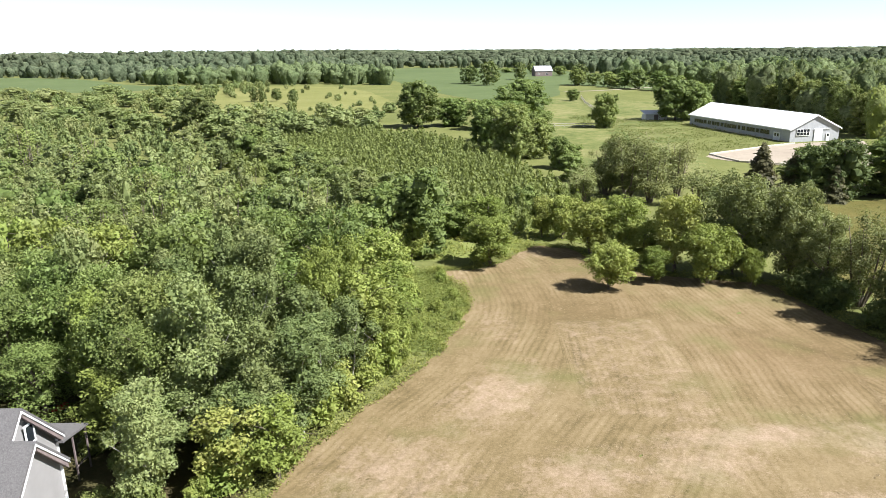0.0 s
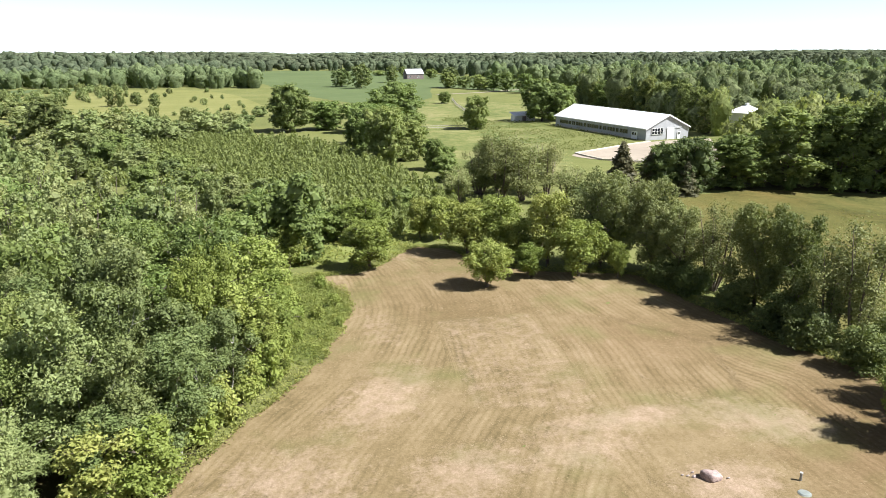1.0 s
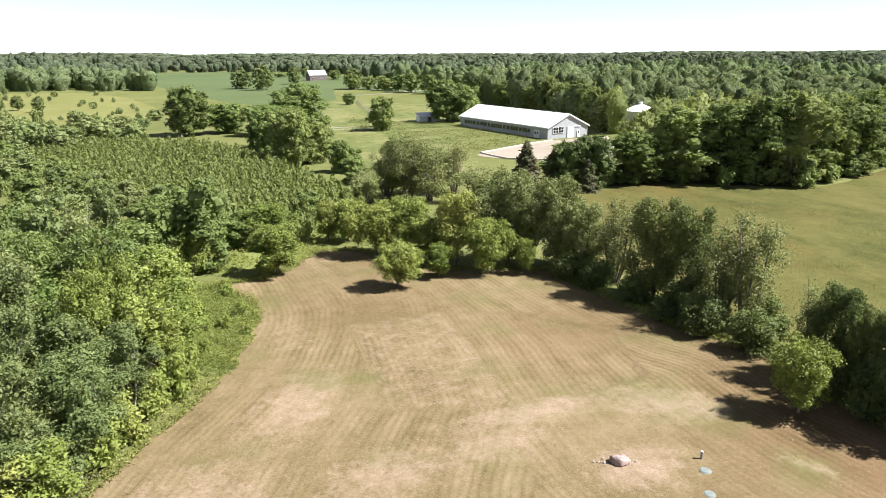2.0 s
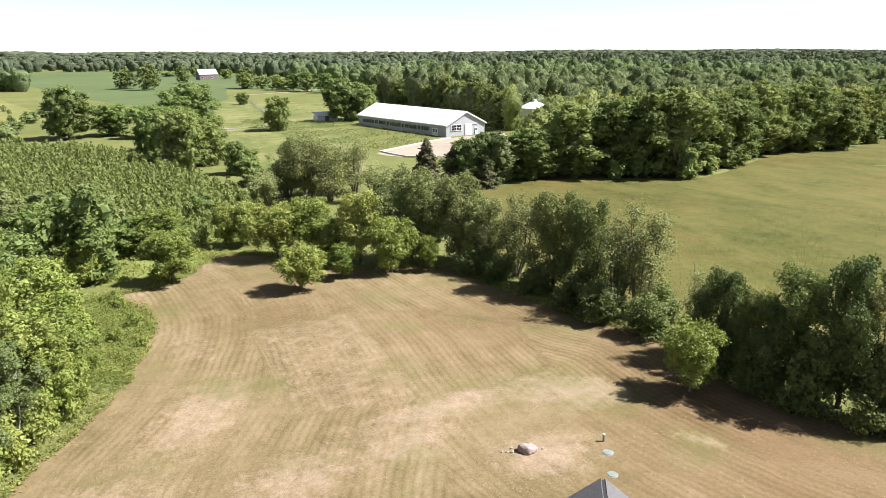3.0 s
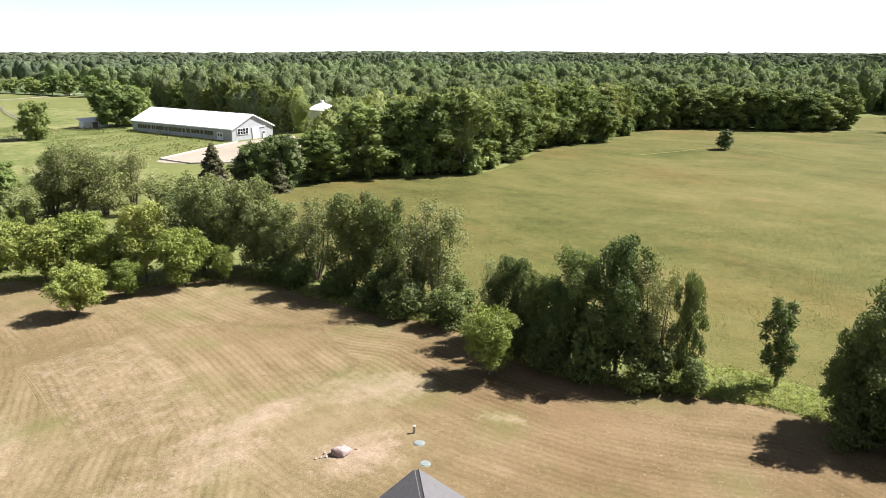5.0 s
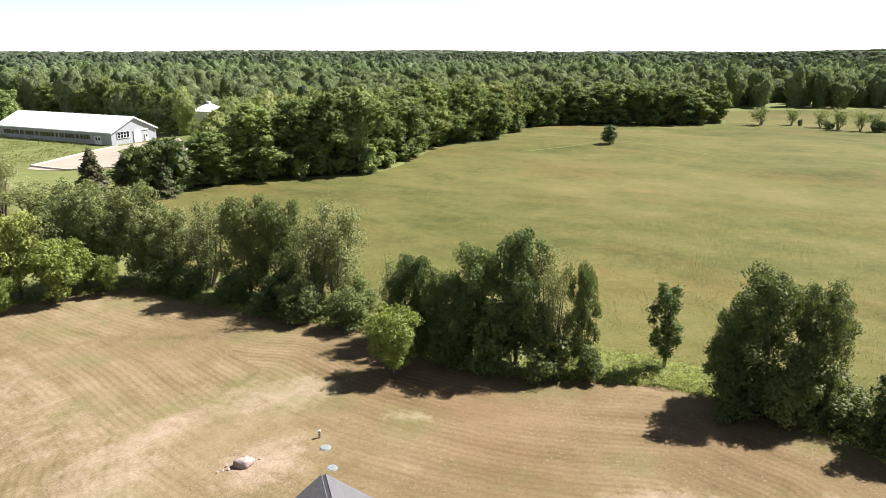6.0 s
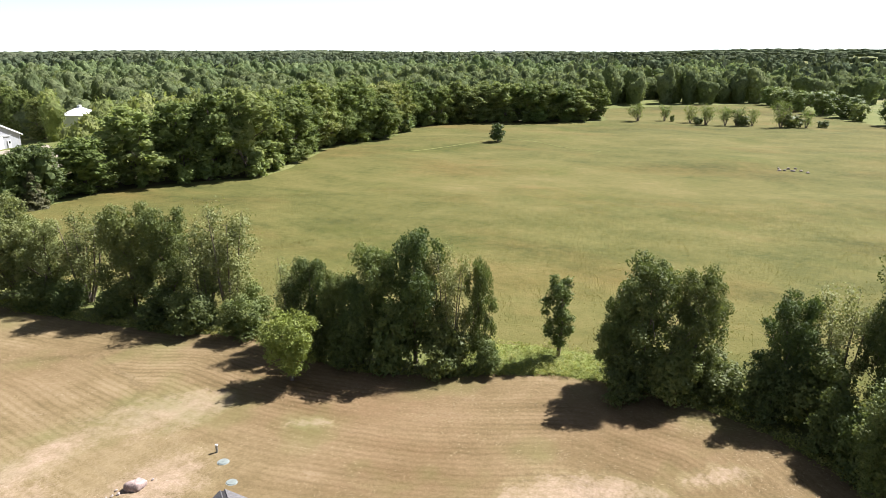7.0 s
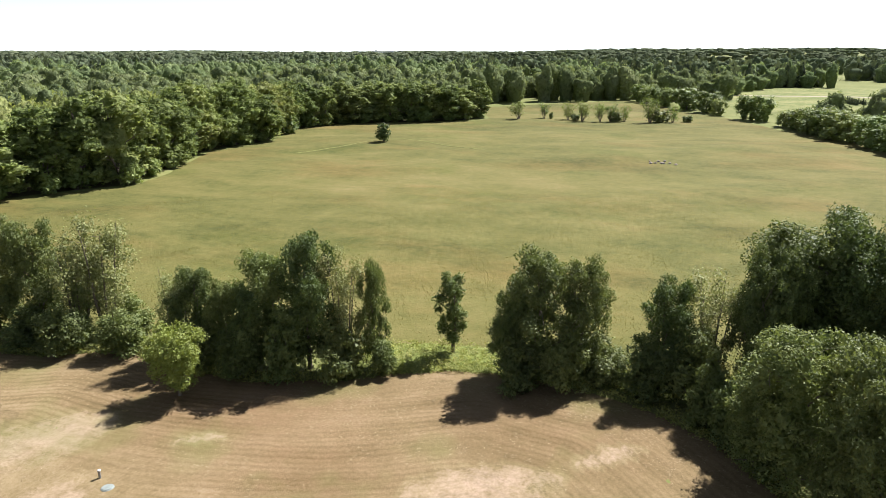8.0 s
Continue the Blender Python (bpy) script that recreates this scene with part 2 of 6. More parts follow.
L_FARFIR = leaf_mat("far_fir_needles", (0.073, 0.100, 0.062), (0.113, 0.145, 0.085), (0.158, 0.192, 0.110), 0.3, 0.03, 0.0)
# The blue of distant haze is put into these leaves' base colour.
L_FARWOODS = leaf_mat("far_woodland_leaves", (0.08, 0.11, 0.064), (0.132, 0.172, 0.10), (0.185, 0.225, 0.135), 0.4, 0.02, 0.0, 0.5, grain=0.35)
M_BARK = plain_mat("bark", (0.16, 0.13, 0.10), 0.95, 0.35, 3.0, bump=0.6)
M_PALEBARK = plain_mat("pale_bark", (0.46, 0.43, 0.37), 0.9, 0.3, 2.5, bump=0.4)
M_DEADWOOD = plain_mat("dead_wood", (0.36, 0.30, 0.22), 0.9, 0.3, 3.0)
M_STONE = plain_mat("field_stone", (0.31, 0.26, 0.235), 0.9, 0.3, 2.2, bump=0.6)
M_BOULDER = plain_mat("pink_granite", (0.36, 0.275, 0.245), 0.9, 0.45, 2.2, bump=0.6)
M_WHITE = plain_mat("white_paint", (0.78, 0.78, 0.76), 0.5, 0.06, 0.8)
M_ROOFWHITE = siding_mat("white_steel_roof", (0.80, 0.80, 0.80), 0.6, 1)
M_GREYWALL = siding_mat("grey_steel_siding", (0.40, 0.41, 0.42), 0.5, 1)
M_HOUSEWALL = siding_mat("grey_lap_siding", (0.29, 0.28, 0.272), 0.12, 2)
M_SHINGLE = plain_mat("roof_shingle", (0.135, 0.128, 0.126), 0.95, 0.35, 14.0, bump=0.3)
M_RIDGE = plain_mat("dark_ridge_shingle", (0.035, 0.033, 0.033), 0.9, 0.3, 6.0)
M_GLASS = plain_mat("dark_glass", (0.02, 0.024, 0.028), 0.08, 0.1, 1.0, spec=0.6)
M_STEEL = plain_mat("weathered_steel", (0.30, 0.30, 0.29), 0.5, 0.2, 3.0, 0.6)
M_CAP = plain_mat("pale_grey_cap", (0.5, 0.5, 0.48), 0.5, 0.2, 4.0)
M_LID = plain_mat("pale_green_plastic", (0.20, 0.225, 0.205), 0.6, 0.15, 3.0)
M_RED = plain_mat("red_paint", (0.45, 0.03, 0.03), 0.4, 0.15, 3.0)
M_RUBBER = plain_mat("black_rubber", (0.03, 0.03, 0.03), 0.8, 0.2, 4.0)
M_WOOD = plain_mat("grey_timber", (0.50, 0.46, 0.38), 0.85, 0.2, 3.0)
M_DARKWOOD = plain_mat("dark_boards", (0.20, 0.16, 0.15), 0.85, 0.25, 1.0)


# ---- mesh helpers ----
def mesh_of(name, verts, faces, mat, smooth=False):
    """A mesh from arrays of corners and of triangles or quads, all of one kind."""
    verts = np.asarray(verts, np.float32)
    faces = np.asarray(faces, np.int32)
    me = bpy.data.meshes.new(name)
    me.vertices.add(len(verts))
    me.vertices.foreach_set("co", verts.ravel())
    k = faces.shape[1]
    me.loops.add(faces.size)
    me.loops.foreach_set("vertex_index", faces.ravel())
    me.polygons.add(len(faces))
    me.polygons.foreach_set("loop_start", np.arange(0, faces.size, k, dtype=np.int32))
    me.polygons.foreach_set("loop_total", np.full(len(faces), k, np.int32))
    if smooth:
        me.polygons.foreach_set("use_smooth", np.ones(len(faces), bool))
    me.update(calc_edges=True)
    me.validate()
    if mat:
        me.materials.append(mat)
    return me


def bm_mesh(name, bm, mat, smooth=False):
    me = bpy.data.meshes.new(name)
    bm.normal_update()
    if smooth:
        for f in bm.faces:
            f.smooth = True
    bm.to_mesh(me)
    bm.free()
    me.materials.append(mat)
    return me


def part(name, me, parent, label=""):
    ob = new(name, me)
    ob.parent = parent
    return tagged(ob, label) if label else ob


def holder(name, label, category, m, group="", kind=""):
    e = new(name)
    e.empty_display_size = 0.2
    e.matrix_world = m
    return tagged(e, label, category, group, kind)


def box(bm, lo, hi, bevel=0.0):
    """A box between two corners, its edges rounded off by bevel."""
    lo, hi = Vector(lo), Vector(hi)
    made = bmesh.ops.create_cube(bm, size=1, matrix=Matrix.Translation((lo + hi) / 2) @ Matrix.Diagonal((*(hi - lo), 1)))
    if bevel:
        edges = list({e for v in made["verts"] for e in v.link_edges})
        bmesh.ops.bevel(bm, geom=edges, offset=bevel, segments=1, affect="EDGES")
    return bm


def box_mesh(name, lo, hi, mat, bevel=0.01):
    return bm_mesh(name, box(bmesh.new(), lo, hi, bevel), mat)


def prism(name, outline, thick, mat):
    """A slab: a flat outline of 3D corners, given thickness along its normal's back."""
    bm = bmesh.new()
    f = bm.faces.new([bm.verts.new(p) for p in outline])
    bm.normal_update()
    n = f.normal.copy()
    ext = bmesh.ops.extrude_face_region(bm, geom=[f])
    bmesh.ops.translate(bm, verts=[v for v in ext["geom"] if isinstance(v, bmesh.types.BMVert)], vec=-n * thick)
    bmesh.ops.recalc_face_normals(bm, faces=bm.faces)
    return bm_mesh(name, bm, mat)


def tube(V, F, pts, radii, n=6):
    """Adds a tapered tube of quads along pts to the lists V and F."""
    base = len(V)
    pts = [Vector(p) for p in pts]
    for k, (p, r) in enumerate(zip(pts, radii)):
        d = (pts[min(k + 1, len(pts) - 1)] - pts[max(k - 1, 0)]).normalized()
        a = d.orthogonal().normalized()
        c = d.cross(a)
        for j in range(n):
            t = 2 * math.pi * j / n
            V.append(p + (a * math.cos(t) + c * math.sin(t)) * r)
    for k in range(len(pts) - 1):
        for j in range(n):
            q = base + k * n
            F.append((q + j, q + (j + 1) % n, q + n + (j + 1) % n, q + n + j))


def unit(a):
    return a / np.linalg.norm(a, axis=-1, keepdims=True)


def leaf_tris(gen, centres, normals, size, long=1.3):
    """Leaf sprays: small triangles at the given places, facing about the given way. Returns corners and faces."""
    n = len(centres)
    a = unit(np.cross(normals, gen.normal(size=(n, 3))))
    c = np.cross(normals, a)
    s = size * gen.uniform(0.5, 1.3, (n, 1))
    a, c = a * s * long * 0.5, c * s * 0.55
    v = np.stack([centres + a * 1.2, centres - a * 0.7 + c, centres - a * 0.7 - c], 1).reshape(-1, 3)
    return v, np.arange(3 * n).reshape(n, 3)


def waves(gen, length, n=9):
    """A smooth random field with features of about the given length; values about -1.5 to 1.5."""
    k = unit(gen.normal(size=(n, 3))) * (2 * math.pi / length) * gen.uniform(0.6, 1.5, (n, 1))
    ph = gen.uniform(0, 6.28, n)
    return lambda p: np.sin(p @ k.T + ph).sum(-1) * math.sqrt(2.0 / n)


def clump_leaves(gen, centres, radii, n, size, squash=0.8):
    """Leaf sprays round many small clumps."""
    w = radii ** 1.7
    k = gen.choice(len(centres), n, p=w / w.sum())
    d = unit(gen.normal(size=(n, 3)) + np.array([0, 0, 0.25]))
    r = radii[k, None] * np.abs(gen.normal(0.8, 0.35, (n, 1)))
    p = centres[k] + d * r * np.array([1, 1, squash])
    nrm = unit(d * 0.6 + 0.6 * gen.normal(size=(n, 3)) + np.array([0, 0, 0.6]))
    return leaf_tris(gen, p, nrm, size)


def tufts(gen, bodies, radius, spare=0.0, cover=0.8):
    """Places and radii of the leafy tufts that make up a crown's outer shell; bodies are (x, y, z, radius, half height)."""
    B = np.array(bodies)
    area = B[:, 3] * (B[:, 3] + B[:, 4])
    C, R = [], []
    for k in range(len(B)):
        m = max(3, int(area[k] * 6.3 * cover / (radius * radius * 3.14)))
        d = unit(gen.normal(size=(m, 3)) + np.array([0, 0, 0.2]))
        q = B[k, :3] + d * (B[k, [3, 3, 4]] - 0.35 * radius) * gen.uniform(0.86, 1.08, (m, 1))
        deep = np.zeros(m, bool)
        for j in range(len(B)):
            if j != k:
                deep |= (((q - B[j, :3]) / B[j, [3, 3, 4]]) ** 2).sum(1) < 0.62
        ok = ~deep & (q[:, 2] > 0.25 * radius) & (gen.uniform(size=m) > spare)
        C.append(q[ok])
        R.append(radius * gen.uniform(0.55, 1.3, ok.sum()))
    return np.concatenate(C), np.concatenate(R)


def lumps(gen, C, R, sides, rings):
    """Rough domes, one for each tuft, as triangles of their own."""
    out = []
    t = (0.95, 1.9) if rings > 1 else (1.3,)
    for c, r in zip(C, R):
        a = gen.uniform(0, 6.28) + np.arange(sides) * 6.283 / sides
        rows = [c + r * k * np.stack([math.sin(w) * np.cos(a + 0.4 * i), math.sin(w) * np.sin(a + 0.4 * i), np.full(sides, 0.85 * math.cos(w))], 1) for i, (w, k) in enumerate(zip(t, (1.0, 1.0)))]
        rows = [w + 0.17 * r * gen.normal(size=w.shape) for w in rows]
        top = c + np.array([0, 0, (0.9 if rings > 1 else 0.75) * r]) + 0.15 * r * gen.normal(size=3)
        for j in range(sides):
            e = (j + 1) % sides
            out += [top, rows[0][j], rows[0][e]]
            if rings > 1:
                out += [rows[0][j], rows[1][j], rows[0][e], rows[0][e], rows[1][j], rows[1][e]]
    return np.array(out)


def ball(gen):
    """A rough closed ball of unit radius: solid filler added inside a crown to block light, in place of inner foliage.
    """
    a = np.arange(6) * 1.0472
    rows = [np.stack([math.sin(w) * np.cos(a + o), math.sin(w) * np.sin(a + o), np.full(6, math.cos(w))], 1) * gen.uniform(0.85, 1.15, (6, 1)) for w, o in ((0.7, 0), (1.57, 0.5), (2.4, 0))]
    out = []
    for j in range(6):
        e = (j + 1) % 6
        out += [(0, 0, 1.0), rows[0][j], rows[0][e], (0, 0, -1.0), rows[2][e], rows[2][j]]
        for p, q in zip(rows, rows[1:]):
            out += [p[j], q[j], p[e], p[e], q[j], q[e]]
    return np.array([tuple(v) for v in out])


def body_leaves(gen, bodies, n, size, clump, rough=0.16, gaps=-0.35, core=0.0):
    """Leaf sprays gathered in rounded tufts over a crown's bodies, with shade between the tufts; core adds solid hearts to tufts seen from afar."""
    C, R = tufts(gen, bodies, clump * 0.5, 0.1 + 0.25 * (gaps + 0.35), 0.75)
    w = R ** 2
    k = gen.choice(len(C), n, p=w / w.sum())
    d = unit(gen.normal(size=(n, 3)) + np.array([0, 0, 0.45]))
    f1 = waves(gen, clump * 0.5)
    p = C[k] + d * (R[k] * (1.1 - 0.4 * gen.uniform(size=n) ** 1.5))[:, None] * np.array([1.05, 1.05, 0.85])
    p += d * (f1(p) * clump * 0.07)[:, None]
    stray = gen.uniform(size=n) < 0.07
    p[stray] += d[stray] * gen.uniform(0.05, 0.35, (stray.sum(), 1)) * clump
    p[:, 2] = np.maximum(p[:, 2], 0.05 + 0.2 * size)
    nrm = unit(d * 0.9 + 0.5 * gen.normal(size=(n, 3)) + np.array([0, 0, 0.3]))
    v, f = leaf_tris(gen, p, nrm, size)
    B = np.array(bodies)
    far_off = size > 0.22
    heart = np.concatenate([B[i, :3] + ball(gen) * B[i, [3, 3, 4]] * (0.6 if far_off else 0.34) for i in range(len(B))])
    v = np.concatenate([v, heart])
    if not far_off:
        m = int(n * 0.22)
        w = B[:, 3] * (B[:, 3] + B[:, 4])
        k = gen.choice(len(B), m, p=w / w.sum())
        d = unit(gen.normal(size=(m, 3)))
        p = B[k, :3] + d * B[k][:, [3, 3, 4]] * gen.uniform(0.4, 0.88, (m, 1))
        p[:, 2] = np.maximum(p[:, 2], 0.1 + 0.4 * size)
        v = np.concatenate([v, leaf_tris(gen, p, unit(gen.normal(size=(m, 3))), size * 1.9)[0]])
    f = np.arange(len(v)).reshape(-1, 3)
    if core and far_off:
        v = np.concatenate([v, lumps(gen, C, R * core, 6, 2 if size < 0.28 else 1)])
        f = np.arange(len(v)).reshape(-1, 3)
    return v, f


# ---- trees: one function a kind; each is built once per shape, then copied ----
def round_bodies(gen, h, w, lobes):
    """A rounded billowing crown high on its stem, with a skirt of lower boughs."""
    r = 0.5 * w
    cz = h - r * 0.85
    out = [(0, 0, cz, r * 0.82, r * 0.82), (0, 0, h * 0.33, r * 0.88, h * 0.33)]
    for i in range(lobes):
        d = unit(gen.normal(size=3) + np.array([0, 0, 0.5]))
        k = gen.uniform(0.28, 0.42) * r
        out.append((d[0] * r * 0.62, d[1] * r * 0.62, min(cz + d[2] * r * 0.6, h - k), k, k))
    return out


def crown_bodies(gen, h, w, low, lobes):
    """An egg shaped crown of many overlapping boughs at all heights, so that its outline is broken and has more than one top."""
    span = h - low
    out = [(0, 0, low + span * 0.48, w * 0.27, span * 0.43)]
    n = int(lobes * 1.9)
    for i in range(n):
        u = (i + gen.uniform(0.1, 0.9)) / n
        wide = math.sin(math.pi * (0.14 + 0.70 * u ** 0.9)) ** 0.7
        rad = gen.uniform(0.1, 0.22) * w
        far = max(0.5 * w * wide - rad, 0) * gen.uniform(0.65, 1.22)
        tall = rad * gen.uniform(0.8, 1.5)
        z = max(low + 0.5 * tall, min(low + span * (0.05 + 0.92 * u), h - 0.9 * tall))
        a = 2.4 * i + gen.uniform(-0.6, 0.6)
        out.append((math.cos(a) * far, math.sin(a) * far, z, rad, tall))
    return out


def trunk_of(gen, h, w, low, centres, thick, bark, limbs, lean=0.03, name="trunk"):
    V, F = [], []
    top = Vector((gen.normal() * lean * h, gen.normal() * lean * h, h * 0.86))
    pts = [Vector((0, 0, -0.3)), Vector((0, 0, 0.25)), top * 0.33 + Vector((gen.normal(), gen.normal(), 0)) * 0.02 * h, top * 0.66, top]
    tube(V, F, pts, [thick * 1.5, thick, thick * 0.8, thick * 0.5, thick * 0.12], 7)
    for i in gen.permutation(len(centres))[:limbs]:
        c = Vector(centres[i])
        s = max(0.12, min(0.8, (c.z - 0.18 * h - 0.35 * Vector((c.x, c.y)).length) / (h * 0.86)))
        p0 = top * s
        m = p0.lerp(c, 0.5) + Vector((0, 0, 0.08 * w)) * gen.uniform(-0.3, 1)
        t = thick * (0.62 - 0.45 * s)
        tube(V, F, [p0, m, c], [t, t * 0.6, t * 0.15], 5)
        for j in range(2):
            q = c + Vector(gen.normal(size=3)) * 0.1 * w
            tube(V, F, [m.lerp(c, 0.5), q], [t * 0.35, t * 0.08], 4)
    return mesh_of(name, np.array([tuple(v) for v in V]), F, bark, True)


def make_broad(seed, h, w, leaves, size, low=0.16, lobes=7, mat=None, bark=None, thick=None, limbs=9, gaps=-0.35, clump=None, billow=False, core=0.0):
    gen = np.random.default_rng(seed)
    bodies = round_bodies(gen, h, w, lobes) if billow else crown_bodies(gen, h, w, low * h, lobes)
    v, f = body_leaves(gen, bodies, leaves, size, clump or 0.2 * w, 0.16, gaps, core)
    c = [(x + gen.normal() * r * 0.5, y + gen.normal() * r * 0.5, z + q * t) for x, y, z, r, t in bodies for q in (-0.3, 0.5)]
    return trunk_of(gen, h, w, low * h, c, thick or 0.02 * h + 0.03, bark or M_BARK, limbs), mesh_of("crown", v, f, mat or L_BROAD)


def make_airy(seed, h, w, leaves, size, mat=None, bark=None):
    """Upright, open crown on several stems, sky showing between its sprays."""
    gen = np.random.default_rng(seed)
    c, r = [], []
    stems = 6
    V, F = [], []
    for i in range(stems):
        a = 2 * math.pi * (i + gen.uniform(-0.3, 0.3)) / stems
        tip = Vector((math.cos(a) * w * gen.uniform(0.12, 0.36), math.sin(a) * w * gen.uniform(0.12, 0.36), h * gen.uniform(0.8, 0.97)))
        foot = Vector((math.cos(a) * 0.03 * w, math.sin(a) * 0.03 * w, -0.2))
        pts = [foot, foot.lerp(tip, 0.35) + Vector((tip.x, tip.y, 0)) * 0.12, foot.lerp(tip, 0.7), tip]
        tube(V, F, pts, [0.012 * h + 0.03, 0.009 * h + 0.02, 0.012 * h * 0.5, 0.01], 5)
        for j in range(9):
            s = gen.uniform(0.25, 1.0)
            o = Vector((gen.normal(), gen.normal(), gen.uniform(-0.4, 0.5))) * 0.13 * w * (1.25 - 0.5 * s)
            p = foot.lerp(tip, s) + Vector((tip.x, tip.y, 0)) * 0.12 * (1 - s)
            c.append(tuple(p + o))
            r.append(w * gen.uniform(0.07, 0.15))
            tube(V, F, [p, p + o], [0.02, 0.006], 4)
    c, r = np.array(c), np.array(r)
    c[:, 2] = np.minimum(c[:, 2], h - 0.5 * r)
    v, f = clump_leaves(gen, c, r, leaves, size, 1.15)
    return mesh_of("trunk", np.array([tuple(q) for q in V]), F, bark or M_BARK, True), mesh_of("crown", v, f, mat or L_AIRY)


def make_fir(seed, h, w, leaves, size, mat=None):
    """A conifer: whorls of drooping boughs on a straight stem."""
    gen = np.random.default_rng(seed)
    V, F = [], []
    tube(V, F, [(0, 0, -0.2), (0, 0, h * 0.5), (0, 0, h * 0.98)], [0.016 * h + 0.03, 0.01 * h, 0.01], 6)
    z = h * (1 - np.sqrt(gen.uniform(0, 1, leaves))) * 0.96 + 0.04 * h
    a = gen.uniform(0, 2 * math.pi, leaves)
    whorl = 0.72 + 0.28 * np.sin(z * 14.0 / h * 2.2 + np.sin(a * 5 + seed) * 1.4)
    rad = (1 - z / h) ** 0.8 * w / 2 * whorl * gen.uniform(0.45, 1.05, leaves) + 0.03 * w
    p = np.stack([np.cos(a) * rad, np.sin(a) * rad, z - 0.18 * rad], 1)
    nrm = unit(np.stack([np.cos(a), np.sin(a), np.full(leaves, 0.9)], 1) + 0.6 * gen.normal(size=(leaves, 3)))
    v, f = leaf_tris(gen, p, nrm, size, 1.8)
    return mesh_of("trunk", np.array([tuple(q) for q in V]), F, M_BARK, True), mesh_of("crown", v, f, mat or L_FIR)


def make_bush(seed, h, w, leaves, size, mat=None, core=0.0):
    gen = np.random.default_rng(seed)
    bodies = [(0, 0, 0.45 * h, 0.3 * w, 0.48 * h)]
    for k in range(6):
        a, o = gen.uniform(0, 6.28), gen.uniform(0.15, 0.33) * w
        t = h * gen.uniform(0.45, 0.95)
        bodies.append((math.cos(a) * o, math.sin(a) * o, t / 2, gen.uniform(0.14, 0.22) * w, t / 2))
    v, f = body_leaves(gen, bodies, leaves, size, 0.25 * w, 0.2, -0.35, core)
    V, F = [], []
    for x, y, z, r, t in bodies:
        tube(V, F, [(x * 0.2, y * 0.2, -0.1), (x * 0.8, y * 0.8, z), (x, y, z + 0.7 * t)], [0.03, 0.02, 0.008], 4)
    return mesh_of("stool", np.array([tuple(q) for q in V]), F, M_BARK, True), mesh_of("crown", v, f, mat or L_BROAD)


SHAPES = {}


def plant(name, maker, key, shapes, x, y, h, w, label, category="tree", group="", **how):
    """A tree or bush of the given height and width. Each kind has a few shapes; repeats copy them."""
    k = int(rng.integers(shapes))
    ref_h, ref_w = how.pop("ref")
    m = Matrix.LocRotScale((x, y, terrain(x, y) + float(meadow_rise(x, y))), Euler((0, 0, rng.uniform(0, 6.28))), (w / ref_w, w / ref_w, h / ref_h))
    if (key, k) in SHAPES:
        ob = copy_thing(SHAPES[key, k], m)
    else:
        stem, crown = maker(hash_of(key) + k, ref_h, ref_w, **how)
        ob = new(name)
        part(stem.name, stem, ob)
        part("crown", crown, ob)
        SHAPES[key, k] = ob
    ob.matrix_basis = m
    return tagged(ob, label, category, group)


def hash_of(text):
    return sum((i + 1) * ord(c) for i, c in enumerate(text)) % 10007


# ---- the land ----
def terrain(x, y):
    """Flat near by; wooded rises far off."""
    rise = np.clip((y + 0.5 * x - 590) / 160, 0, 1) * np.clip((-90 - x) / 140, 0, 1)
    z = 11.0 * rise * rise * (3 - 2 * rise)
    r = np.hypot(x, y)
    far = np.clip((r - 2600) / 1500, 0, 1)
    az = np.arctan2(x, y)
    return z + far * (-3 + 4 * np.sin(az * 9 + 1.0) + 3 * np.sin(az * 23) + 16 * np.clip((az - 1.35) / 0.25, 0, 1))


def meadow_rise(x, y):
    """The meadow's gentle swells, with a low crest near the path, an arc centred on the camera to fit its view, fading
    out towards its edges.
    """
    x, y = np.asarray(x, float), np.asarray(y, float)
    crest = 0.55 * np.exp(-((np.hypot(x, y) - 190) / 26) ** 2)
    swell = 0.22 * np.sin(0.11 * x + 0.07 * y) + 0.2 * np.sin(0.06 * x - 0.13 * y + 1.0) + 0.12 * np.sin(0.23 * x + 0.2 * y + 2.0)
    return np.clip(0.1 + crest + swell, 0, 2) * np.clip((edge_distance(x, y, MEADOW[::4]) - 1) / 18, 0, 1) * inside(x, y, MEADOW)


def smooth_outline(pts, step=2.0, jitter=0.0, seed=1, closed=True):
    """A rounded outline through pts, resampled, its edge left a little ragged."""
    gen = np.random.default_rng(seed)
    P = np.array(pts, float)
    out = []
    n = len(P)
    for i in range(n if closed else n - 1):
        p0, p1, p2, p3 = (P[(i - 1) % n], P[i], P[(i + 1) % n], P[(i + 2) % n]) if closed else (P[max(i - 1, 0)], P[i], P[i + 1], P[min(i + 2, n - 1)])
        m = max(1, int(np.linalg.norm(p2 - p1) / step))
        for t in np.arange(m) / m:
            q = 0.5 * (2 * p1 + (p2 - p0) * t + (2 * p0 - 5 * p1 + 4 * p2 - p3) * t * t + (3 * p1 - p0 - 3 * p2 + p3) * t ** 3)
            out.append(q + gen.normal(size=2) * jitter)
    if not closed:
        out.append(P[-1])
    return np.array(out)


def inside(x, y, outline):
    """Which of the points lie in the outline."""
    x, y = np.asarray(x, float), np.asarray(y, float)
    res = np.zeros(x.shape, bool)
    a = outline
    b = np.roll(outline, -1, 0)
    for (x0, y0), (x1, y1) in zip(a, b):
        if y0 != y1:
            res ^= ((y0 > y) != (y1 > y)) & (x < (x1 - x0) * (y - y0) / (y1 - y0) + x0)
    return res


